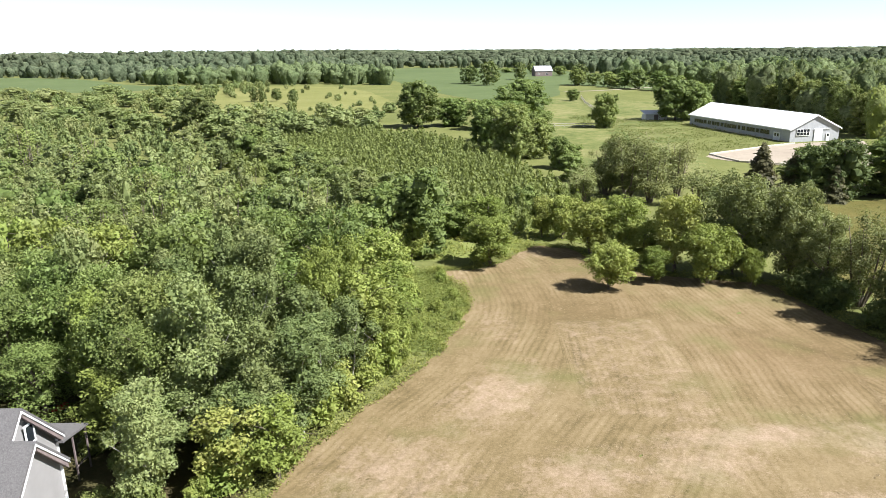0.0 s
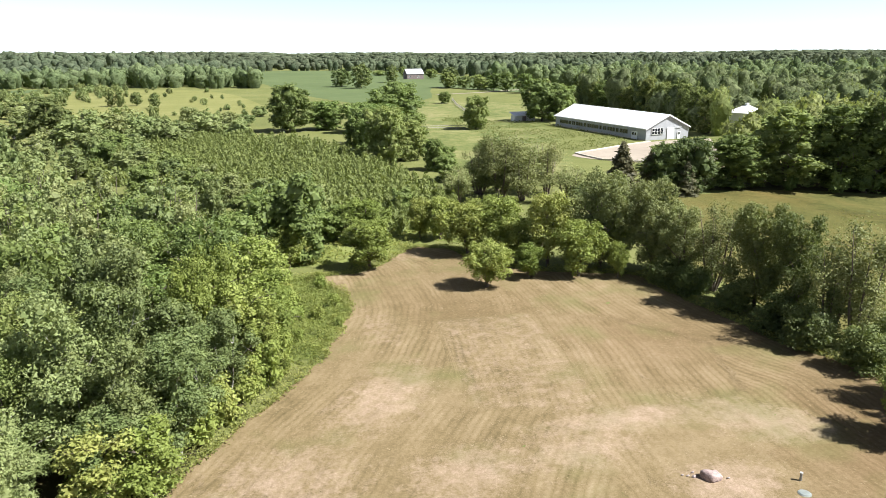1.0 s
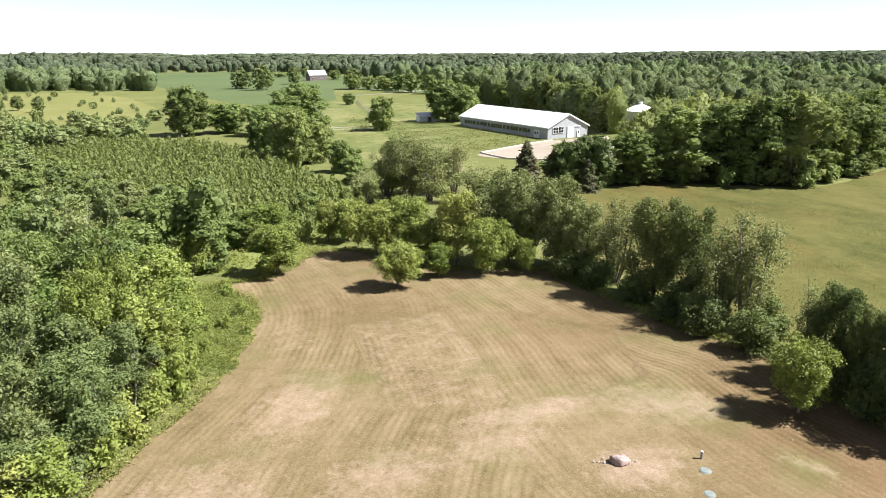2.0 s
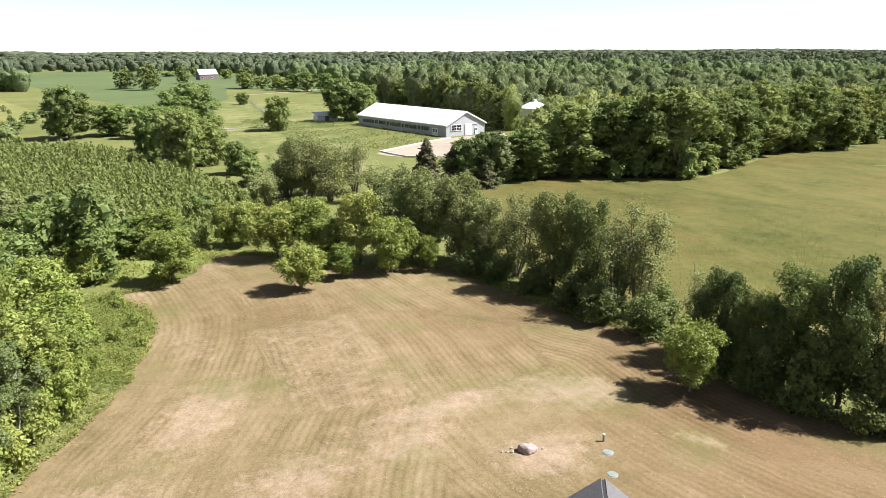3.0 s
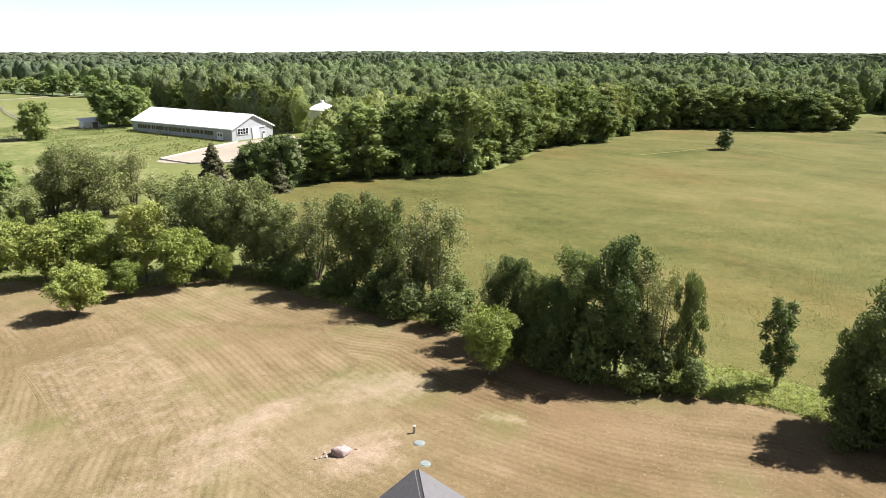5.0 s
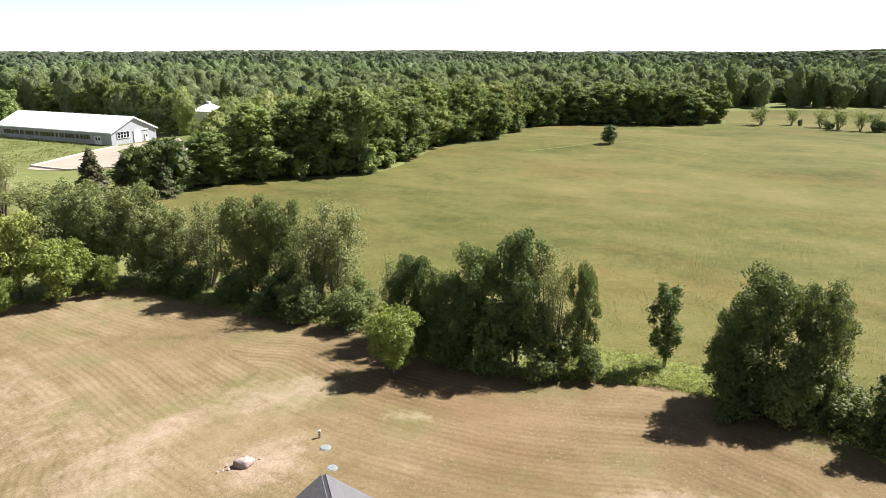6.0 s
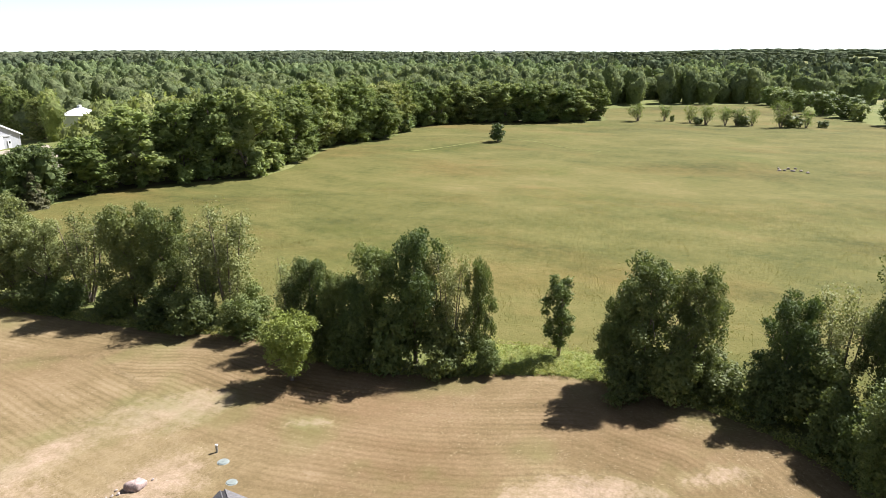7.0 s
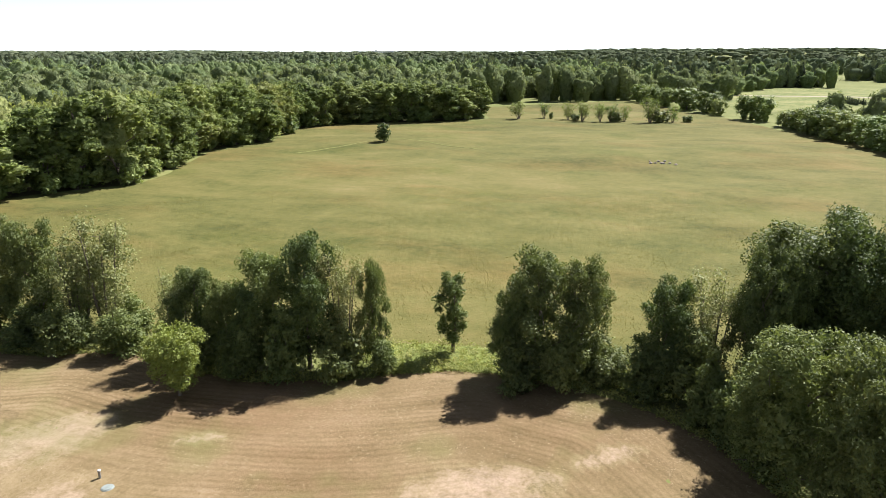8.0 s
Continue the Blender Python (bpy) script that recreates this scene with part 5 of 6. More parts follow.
# the woodland beside the mown field
WOOD = np.array([(-13.2, 34.5), (-11, 40.5), (-8.0, 46.5), (-5.2, 53), (-5.2, 59), (-5.8, 66), (-7, 72), (-9, 80), (-12, 88), (-26, 93), (-42, 108), (-68, 137), (-115, 180), (-150, 175), (-96, 105), (-62, 66), (-40, 48), (-31, 46), (-24, 41), (-18.5, 38.5), (-18, 34), (-16, 30)], float)
GOLD = [(-36.7, 61.7), (-30.6, 59.7), (-28.7, 60.5), (-24.1, 46.5), (-20.5, 41.3), (-12.4, 36.2), (-9.4, 38.0), (-7.9, 65.7), (-4.9, 61.9), (-2.8, 61.5),
        (-6.5, 52.8), (-3.9, 54.2), (-9.0, 66.2), (-13.0, 41.0), (-5.8, 69.5), (-7.5, 57.5)]
SHADY = [(-37.7, 60.2), (-27.6, 46.7), (-23.0, 54.6), (-5.7, 84.3), (-22.5, 43.6), (-11.7, 59.0), (-29.1, 63.9), (-33.0, 52.0), (-18.0, 47.0), (-16.0, 66.0)]
PALE = [(-15.9, 40.5), (-13.5, 37.0), (-11.7, 38.3), (-8.5, 44.7), (-11.5, 44.2), (-9.0, 48.7), (-15.5, 36.9), (-20.0, 52.8), (-17.4, 59.3), (-13.0, 51.0), (-24.0, 70.0), (-12.0, 74.0)]
KIND = [(p, 0.9) for p in SHADY] + [(p, 0.3) for p in PALE] + [(p, 2.0) for p in GOLD]
rng = np.random.default_rng(12)
for x, y in scatter(WOOD, 3.8, 21):
    r = math.hypot(x, y)
    if rng.uniform() < (0.0 if r < 80 else 0.25 if r < 120 else 0.4):
        continue
    h = rng.uniform(8.0, 12.5) if r < 90 else rng.uniform(7.5, 11)
    near_edge = edge_distance(np.array([x]), np.array([y]), WOOD)[0] < 3 and r < 85
    if near_edge:
        h *= 0.72
    level = "close" if r < 57 else "near" if r < 74 else "mid" if r < 115 else "far"
    n, s = {"close": (7500, 0.12), "near": (3300, 0.18), "mid": (1500, 0.235), "far": (450, 0.36)}[level]
    core = 0.7 if level == "far" else 0.0
    pick = rng.uniform()
    gap, kind = min((math.hypot(x - p[0], y - p[1]), k) for p, k in KIND)
    if gap < 3.4:
        pick = kind
    if pick > 1:
        plant("box_elder", make_broad, "gold" + level, 2, x, y, h * 0.9, rng.uniform(4.5, 6), "yellow green bushy tree at the woodland edge", "tree", "woodland trees", leaves=n, size=s, ref=(8, 5), low=0.15, mat=L_BRIGHT, clump=0.95, core=core)
    elif pick < 0.55:
        plant("aspen", make_broad, "aspen" + level, 3, x, y, h, rng.uniform(3.8, 5.2), "slender aspen with a pale trunk and grey green leaves", "tree", "woodland trees", leaves=n, size=s, ref=(10, 4.5), low=0.2, lobes=6, gaps=-0.2, clump=0.95, core=core, mat=L_ASPEN, bark=M_PALEBARK, thick=0.085, limbs=5)
    elif pick < 0.8:
        plant("ash", make_airy, "ash" + level, 2, x, y, h, rng.uniform(4.5, 6), "open crowned green tree in the woodland", "tree", "woodland trees", leaves=n, size=s, ref=(10, 5), mat=L_ASH)
    else:
        plant("woodland_maple", make_broad, "wmaple" + level, 2, x, y, h * 0.95, rng.uniform(5, 6.5), "full dark green broadleaf tree in the woodland", "tree", "woodland trees", leaves=n, size=s, ref=(10, 5.5), lobes=9, billow=True, core=core, mat=L_MAPLE)

for x, y, h, w in ((-4.8, 60.5, 6.5, 5.5), (-5.6, 64.5, 7.5, 6.0), (-6.6, 54.5, 7.5, 6.0), (-4.6, 57.5, 6.0, 5.0), (-7.5, 68.5, 7.5, 6.0), (-10.2, 37.6, 5.0, 4.5),
                   (-12.8, 36.8, 5.5, 5.0), (-9.5, 64.0, 8.5, 6.0), (-6.0, 73.0, 6.5, 5.5), (-30.0, 59.5, 10.5, 6.0), (-36.0, 62.0, 10.5, 6.5), (-24.0, 47.0, 9.0, 5.5)):
    plant("box_elder", make_broad, "goldnear", 2, x, y, h, w, "yellow green bushy tree at the woodland edge", "tree", "woodland trees", leaves=3300, size=0.18, ref=(8, 5), low=0.15, mat=L_BRIGHT, clump=0.95)
for x, y, h, w in ((-9.4, 41.8, 8.5, 4.6), (-8.4, 44.6, 8.0, 4.4), (-11.6, 40.0, 9.0, 4.6), (-7.2, 49.0, 7.5, 4.4)):
    plant("aspen", make_broad, "aspenclose", 3, x, y, h, w, "slender aspen with a pale trunk and grey green leaves", "tree", "woodland trees", leaves=7500, size=0.12, ref=(10, 4.5), low=0.2, lobes=6, gaps=-0.2, clump=0.95, mat=L_ASPEN, bark=M_PALEBARK, thick=0.085, limbs=5)

UNDER = smooth_outline([(-13.5, 33.5), (-10.4, 40.5), (-7.5, 46.5), (-3.8, 53), (-3.4, 56), (-6.5, 57), (-6.5, 53), (-10, 46), (-13, 40), (-15.5, 34.5)], 2, 0.1, 25)
for x, y in scatter(UNDER, 1.7, 26):
    h = rng.uniform(1.8, 4.2)
    plant("sapling", make_bush, "sapling", 4, x, y, h, h * rng.uniform(0.7, 0.95), "green sapling at the woodland edge", "bush", "woodland saplings", leaves=1200, size=0.17, ref=(3.5, 3), mat=L_BRIGHT)

# wood edge behind the meadow: single trees in front, the rest of the woods as one mass
EDGE = smooth_outline([(66, 122), (76, 120), (86, 118.5), (93, 113), (104, 107), (114, 108.5), (124, 113), (135, 118), (146, 122), (158, 121.5), (169, 120), (184, 124), (198, 130), (212, 124), (224, 119), (232, 108), (239, 97), (248, 86), (256, 84)], 5.5, 0.8, 23, closed=False)
EDGE_BAND = np.concatenate([EDGE * (1 - 1.0 / np.linalg.norm(EDGE, axis=1, keepdims=True)), (EDGE * (1 + 1.0 / np.linalg.norm(EDGE, axis=1, keepdims=True)))[::-1]])
for x, y in EDGE:
    h = np.interp(x, (66, 80, 85, 94, 106, 150, 200, 256), (8.5, 12, 14, 17.5, 18.5, 16.5, 15, 13)) * rng.uniform(0.8, 1.08)
    plant("wood_edge_tree", make_broad, "edge", 4, x, y, h, rng.uniform(10, 15), "tall full green broadleaf tree at the wood's edge", "tree", "wood edge trees", leaves=5600, size=0.27, ref=(15, 9), low=0.0, lobes=12, clump=1.6, core=0.66, mat=L_LITWOODS)


# Dark sheet laid in for the shadow along the foot of the wood.
sheet("woodland_floor_1", np.concatenate([EDGE * (1 - 3.2 / np.linalg.norm(EDGE, axis=1, keepdims=True)), (EDGE * (1 + 30 / np.linalg.norm(EDGE, axis=1, keepdims=True)))[::-1]]), 0.058, M_FLOOR, "dark litter sheet standing in for shade along the wood's edge", "woodland floor")


for x, y in smooth_outline(EDGE, 4.2, 1.0, 27, closed=False):
    k = 1 - rng.uniform(1.0, 3.5) / math.hypot(x, y)
    h = rng.uniform(2.5, 6)
    plant("edge_shrub", make_bush, "edgeshrub", 3, x * k, y * k, h, h * rng.uniform(0.9, 1.3), "leafy green shrub at the foot of the wood", "bush", "wood edge shrubs", leaves=1000, size=0.28, ref=(4, 4), mat=L_MAPLE, core=0.7)


for x, y in smooth_outline([(101, 165), (114, 185), (117, 212), (122, 250), (119, 290), (124, 330)], 7.5, 0.8, 29, closed=False):
    if abs((x + 3.5) * 0.838 - y * 0.546) > 9 or y > 235:
        plant("wood_edge_tree", make_broad, "edge", 4, x + 3.5, y, rng.uniform(11, 15.5), rng.uniform(8, 11.5), "tall full green broadleaf tree behind the arena", "tree", "wood edge trees", leaves=5600, size=0.27, ref=(15, 9), low=0.0, lobes=12, clump=1.6, core=0.66, mat=L_LITWOODS)


def lobed_crown(seed, rings, segs, lobes, leaves, size):
    """A distant crown of unit height and width: a dome of rounded boughs, its outline broken by leaf sprays. Corners and faces."""
    gen = np.random.default_rng(seed)
    c = unit(gen.normal(size=(lobes, 3)) + np.array([0, 0, 0.25])) * gen.uniform(0.18, 0.36, (lobes, 1))
    rho = gen.uniform(0.12, 0.23, lobes)

    def reach(d):
        b = d @ c.T
        q = b * b - (c * c).sum(1) + rho ** 2
        return np.maximum(0.3, np.where(q > 0, b + np.sqrt(np.maximum(q, 0)), 0).max(-1))

    t = np.linspace(0.0, 0.76 * math.pi, rings + 1)
    a = np.arange(segs) * 2 * math.pi / segs
    A = a[None] + 0.5 * (np.arange(rings + 1)[:, None] % 2) * 2 * math.pi / segs
    d = np.stack([np.sin(t)[:, None] * np.cos(A), np.sin(t)[:, None] * np.sin(A), np.cos(t)[:, None] + 0 * A], -1).reshape(-1, 3)
    side = unit(d[:, :2] + 1e-9)
    level = reach(np.column_stack([side, np.zeros(len(d))]))
    v = d * (reach(d) * gen.uniform(0.93, 1.05, len(d)))[:, None]
    low = d[:, 2] < 0
    v[low, :2] = (side * (level * (0.97 + 0.55 * d[:, 2]) * gen.uniform(0.75, 1.1, len(d)))[:, None])[low]
    v[low, 2] = np.maximum(d[low, 2] * 0.75, -0.52)
    f = []
    for i in range(rings):
        for j in range(segs):
            e = (j + 1) % segs
            p00, p01, p10, p11 = i * segs + j, i * segs + e, (i + 1) * segs + j, (i + 1) * segs + e
            f += [(p00, p10, p11), (p00, p11, p01)] if i else [(p00, p10, p11)]
    if leaves:
        d = unit(gen.normal(size=(leaves, 3)) + np.array([0, 0, 0.15]))
        p = d * (reach(d) * gen.uniform(0.95, 1.14, leaves))[:, None]
        q, g = leaf_tris(gen, p, unit(d + 0.6 * gen.normal(size=(leaves, 3))), size)
        f = np.concatenate([np.array(f), g + len(v)])
        v = np.concatenate([v, q])
    return v + np.array([0, 0, 0.5]), np.array(f)


def mass(name, label, places, heights, widths, shapes, mat, category="woodland"):
    """Very many far trees as one mesh."""
    gen = np.random.default_rng(len(places))
    out, faces, base = [], [], 0
    for k, (q, f) in enumerate(shapes):
        sel = np.arange(len(places)) % len(shapes) == k
        P, hh, ww = places[sel], heights[sel], widths[sel]
        a = gen.uniform(0, 6.28, len(P))
        ca, sa = np.cos(a)[:, None], np.sin(a)[:, None]
        X = (q[:, 0] * ca - q[:, 1] * sa) * ww[:, None] + P[:, 0, None]
        Y = (q[:, 0] * sa + q[:, 1] * ca) * ww[:, None] + P[:, 1, None]
        Z = q[:, 2] * hh[:, None] + terrain(P[:, 0], P[:, 1])[:, None]
        out.append(np.stack([X, Y, Z], -1).reshape(-1, 3))
        faces.append((f[None] + (base + np.arange(len(P)) * len(q))[:, None, None]).reshape(-1, 3))
        base += len(P) * len(q)
    me = mesh_of(name, np.concatenate(out), np.concatenate(faces), mat, True)
    return tagged(new(name, me), label, category, kind="stuff")


FAR_FIELDS = []
for k, (az, r0, wide, deep) in enumerate(((86, 900, 90, 120), (92, 1250, 160, 200), (79, 1500, 200, 160), (97, 1800, 260, 300), (70, 1900, 300, 160), (84, 2300, 420, 240), (60, 1400, 150, 120), (41, 1500, 160, 150), (95, 700, 70, 80))):
    t = radians(az)
    u, q = np.array([math.sin(t), math.cos(t)]), np.array([math.cos(t), -math.sin(t)])
    o = smooth_outline([u * r0 - q * wide, u * r0 + q * wide * 0.8, u * (r0 + deep) + q * wide, u * (r0 + deep * 0.9) - q * wide], 40, 2, 90 + k)
    sheet("far_field_%d" % (k + 1), o, 0.3, (M_LAWN, M_DRY, M_PASTURE)[k % 3], "pale distant farm field between woods", "field")
    FAR_FIELDS.append(o)
OPEN = [PASTURE, CROP, CROP_LEFT, PLATEAU, FARGREEN, MEADOW] + FAR_FIELDS
YARD_OPEN = np.array([(28, 100), (60, 118), (72, 122), (85, 136), (101, 166), (114, 187), (117, 215), (122, 250), (118, 300), (150, 420), (190, 520), (150, 620), (60, 700), (-60, 1000), (-85, 640), (-30, 525), (-150, 560), (-225, 575), (-372, 745), (-520, 815), (-700, 700), (-300, 330), (-170, 170), (-60, 60), (0, 60)], float)


def woods_places(r0, r1, gap, seed):
    gen = np.random.default_rng(seed)
    a0, a1 = radians(-38), radians(108)
    X, Y = np.meshgrid(np.arange(-r1, r1, gap), np.arange(-r1 * 0.4, r1, gap))
    X = X.ravel() + gen.uniform(-0.45, 0.45, X.size) * gap
    Y = Y.ravel() + gen.uniform(-0.45, 0.45, Y.size) * gap
    R, A = np.hypot(X, Y), np.arctan2(X, Y)
    keep = (R > r0) & (R < r1) & (A > a0) & (A < a1)
    X, Y = X[keep], Y[keep]
    clear = np.zeros(len(X), bool)
    for o in OPEN + [YARD_OPEN]:
        clear |= inside(X, Y, o)
    clear |= (edge_distance(X, Y, MEADOW[::3]) < 6) & (X > 60)
    far_side = (X > 250) & (Y < 95) & (np.hypot(X, Y) < 420) & (Y < 60)
    clear |= far_side & (X < 365)
    along, side = X * 0.546 + Y * 0.838, X * 0.838 - Y * 0.546
    clear |= (np.abs(side) < 5.3) & (along > 162) & (along < 256)
    clear |= np.hypot(X - 133, Y - 203) < 11
    open_land = waves(np.random.default_rng(79), 170.0)(np.column_stack([X * 0.7, Y * 1.5, np.zeros(len(X))]))
    clear |= (open_land > 0.35) & (np.arctan2(X, Y) > radians(73)) & (np.hypot(X, Y) > 400)
    return np.stack([X, Y], 1)[~clear]


SH = [lobed_crown(300 + k, 10, 14, 16, 480, 0.055) for k in range(6)]
SHB = [lobed_crown(330 + k, 8, 11, 15, 230, 0.07) for k in range(6)]
def tall(P):
    """Heights of the trees at P: rising and falling through the woods."""
    w = waves(np.random.default_rng(77), 70.0)(np.column_stack([P, np.zeros(len(P))]))
    return np.clip(14.4 + 1.8 * w, 10, 18) * rng.uniform(0.6, 1.16, len(P))


P = woods_places(100, 235, 9.0, 31)
P = P[(P[:, 0] > 60) & (edge_distance(P[:, 0], P[:, 1], EDGE_BAND) > 4.5)]
mass("woods", "dense green broadleaf woodland canopy behind the meadow", P, tall(P), rng.uniform(8, 11.5, len(P)), SH, L_LITWOODS)
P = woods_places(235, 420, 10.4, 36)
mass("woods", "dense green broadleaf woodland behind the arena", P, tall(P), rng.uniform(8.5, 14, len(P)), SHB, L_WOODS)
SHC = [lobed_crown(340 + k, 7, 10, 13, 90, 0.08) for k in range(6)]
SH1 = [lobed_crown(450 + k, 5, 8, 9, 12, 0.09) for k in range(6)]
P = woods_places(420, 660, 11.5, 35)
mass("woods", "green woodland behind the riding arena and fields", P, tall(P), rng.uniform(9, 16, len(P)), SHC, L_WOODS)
P = woods_places(660, 1000, 15, 32)
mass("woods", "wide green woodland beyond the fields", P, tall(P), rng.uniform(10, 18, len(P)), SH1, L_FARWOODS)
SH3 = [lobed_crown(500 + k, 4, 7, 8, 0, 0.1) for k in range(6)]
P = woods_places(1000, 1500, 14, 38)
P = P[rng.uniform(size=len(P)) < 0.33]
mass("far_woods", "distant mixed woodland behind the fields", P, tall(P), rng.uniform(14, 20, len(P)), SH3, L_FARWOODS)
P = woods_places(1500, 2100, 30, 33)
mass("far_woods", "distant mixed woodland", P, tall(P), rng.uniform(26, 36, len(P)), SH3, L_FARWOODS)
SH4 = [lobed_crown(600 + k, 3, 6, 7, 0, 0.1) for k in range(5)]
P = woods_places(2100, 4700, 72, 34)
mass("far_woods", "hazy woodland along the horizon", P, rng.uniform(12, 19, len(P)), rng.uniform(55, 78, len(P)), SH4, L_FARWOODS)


P = woods_places(430, 1500, 9.0, 37)
A = np.degrees(np.arctan2(P[:, 0], P[:, 1]))
R = np.hypot(P[:, 0], P[:, 1])
band = waves(np.random.default_rng(78), 160.0)(np.column_stack([P[:, 0], P[:, 1] * 1.6, np.zeros(len(P))]))
P = P[(A > 25) & ((band > 0.9) & (R > 560) | (A > 70) & (R < 760)) & (rng.uniform(size=len(P)) < np.where(R < 800, 0.45, 0.25))]


def fir_shape(seed, n, size):
    g2 = np.random.default_rng(seed)
    z = (1 - np.sqrt(g2.uniform(0, 1, n))) * 0.95 + 0.04
    a = g2.uniform(0, 6.28, n)
    r = (1 - z) ** 0.62 * 0.5 * g2.uniform(0.5, 1.05, n)
    c = np.stack([np.cos(a) * r, np.sin(a) * r, z], 1)
    nrm = unit(np.stack([np.cos(a), np.sin(a), np.full(n, 0.8)], 1) + 0.5 * g2.normal(size=(n, 3)))
    v, f = leaf_tris(g2, c, nrm, size, 1.8)
    return v, f


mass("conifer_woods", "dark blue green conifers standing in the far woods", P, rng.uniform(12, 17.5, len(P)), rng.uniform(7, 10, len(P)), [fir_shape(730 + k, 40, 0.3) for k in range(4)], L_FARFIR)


# young conifer plantation, planted in rows
def plantation():
    gen = np.random.default_rng(41)
    outline = smooth_outline([(-44, 150), (-50, 178), (-42, 205), (-27, 214), (-8, 205), (7, 181), (16, 145), (23, 114), (16, 97), (2, 101), (-9, 117), (-24, 135)], 4, 0.5, 42)
    u = np.array([0.35, 0.94])
    w = np.array([-0.94, 0.35])
    i, j = np.meshgrid(np.arange(-60, 60), np.arange(-60, 60))
    P = np.array([-10.0, 155.0]) + i.ravel()[:, None] * u * 2.1 + j.ravel()[:, None] * w * 2.5 + gen.normal(size=(i.size, 2)) * 0.18
    P = P[inside(P[:, 0], P[:, 1], outline) & (gen.uniform(size=len(P)) > 0.06)]
    shapes = [fir_shape(700 + k, 230, 0.115) for k in range(5)]
    mass("conifer_plantation", "rows of young dark green conifers", P, gen.uniform(2.6, 4.2, len(P)), gen.uniform(2.0, 2.8, len(P)), shapes, L_FIR, "plantation")


plantation()
SCRUB = smooth_outline([(-150, 190), (-115, 190), (-70, 145), (-45, 112), (-30, 118), (-46, 150), (-38, 200), (-60, 222), (-95, 225), (-110, 270), (-180, 290)], 6, 0.5, 44)
for x, y in scatter(SCRUB, 9.5, 45):
    h = rng.uniform(3, 7)
    plant("scrub_tree", make_bush, "scrub", 4, x, y, h, h * rng.uniform(0.8, 1.2), "scrubby green bush on old pasture", "bush", "scrub bushes", leaves=300, size=0.45, ref=(5, 5), mat=L_ASPEN)
for x, y in scatter(PLATEAU, 10.5, 46):
    h = rng.uniform(2, 5)
    if rng.uniform() < (0.85 if x < -120 or y < 290 else 0.15):
        h *= 1.35 if x < -120 or y < 290 else 0.8
        plant("scrub_tree", make_bush, "shrub", 3, x, y, h, h * rng.uniform(0.8, 1.3), "small green shrub on dry grass", "bush", "shrubs on dry grass", leaves=240, size=0.45, ref=(4, 4), mat=L_ASPEN)


# ---- grass and litter ----
def weeds(name, label, P, height, size, mat, seed, per=4):
    """Rank weeds: leafy sprays heaped to an uneven height, as one mesh."""
    gen = np.random.default_rng(seed)
    wave = waves(gen, 3.0)
    P3 = np.column_stack([P, np.zeros(len(P))])
    top = height * np.clip(0.65 + 0.4 * wave(P3), 0.2, 1.4)
    P3, top = np.repeat(P3, per, 0), np.repeat(top, per)
    n = len(P3)
    P3 = P3 + np.column_stack([gen.normal(size=(n, 2)) * 0.15, 0.05 + top * gen.uniform(0.1, 1, n)])
    v, f = leaf_tris(gen, P3, unit(np.array([0, 0, 0.9]) + 0.6 * gen.normal(size=(n, 3))), size, 1.9)
    tagged(new(name, mesh_of(name, v, f, mat)), label, "weeds", kind="stuff")


gen = np.random.default_rng(51)
line = MOWN[(MOWN[:, 1] > 34) | (MOWN[:, 0] > 30)]
P = np.repeat(line, 70, 0) + gen.normal(size=(len(line) * 70, 2)) * 0.9
P = P[~inside(P[:, 0], P[:, 1], MOWN) | (edge_distance(P[:, 0], P[:, 1], MOWN) < 0.35)]
weeds("edge_weeds", "tall green weeds along the mown field's edge", P, 0.55, 0.1, M_WEED, 55, 6)
verge = smooth_outline([(-5, 55.5), (-1.2, 56), (0.6, 60), (2.4, 67.5), (1.2, 73.5), (-1.5, 78), (-9, 81), (-8, 70)], 2, 0.2, 56)
sheet("weedy_verge", verge, 0.04, M_VERGE, "weedy green verge beside the stubble", "verge")
P = scatter(verge, 0.33, 57)
weeds("verge_weeds", "rank green weeds and grass on the verge", P, 0.9, 0.1, M_WEED, 58, 12)
for x, y in scatter(verge, 2.3, 62):
    if rng.uniform() < 0.7:
        h = rng.uniform(0.7, 1.9)
        plant("verge_shrub", make_bush, "vergeshrub", 3, x, y, h, h * rng.uniform(1.0, 1.5), "low yellow green shrub among the verge weeds", "bush", "verge shrubs", leaves=700, size=0.14, ref=(1.5, 2), mat=L_BRIGHT if rng.uniform() < 0.6 else L_ASPEN)
P = scatter(smooth_outline([(4, 84), (8, 86), (14, 92), (20, 90), (26, 96), (14, 103), (3, 98), (-6, 90), (-4, 83)], 2, 0.3, 11), 0.5, 63)
P = P[waves(gen, 6.0)(np.column_stack([P, np.zeros(len(P))])) > -0.5]
weeds("gap_weeds", "rough green weeds between the trees", P, 0.7, 0.2, M_WEED, 64, 3)
P = scatter(smooth_outline([(78.2, 249.1), (85.0, 222.6), (87.4, 190.2), (77.6, 178.3), (62.7, 170.8), (57.1, 198.5), (50.9, 218.3), (45.3, 244.1), (50.7, 271.8), (63.5, 253.9)], 3, 0.3, 67), 0.85, 68)
P = P[waves(gen, 9.0)(np.column_stack([P, np.zeros(len(P))])) > -0.4]
weeds("tall_grass", "patchy tall green grass before the arena", P, 0.7, 0.2, M_TALLGRASS, 69, 4)
hedge_strip = smooth_outline([(49.5, 16), (47, 22), (45, 28), (52, 26), (54, 16), (54, 4), (56, -6), (50, -4), (50, 6)], 2, 0.2, 59)
sheet("hedge_verge", hedge_strip, 0.065, M_VERGE, "bright green verge under the hedgerow", "verge")
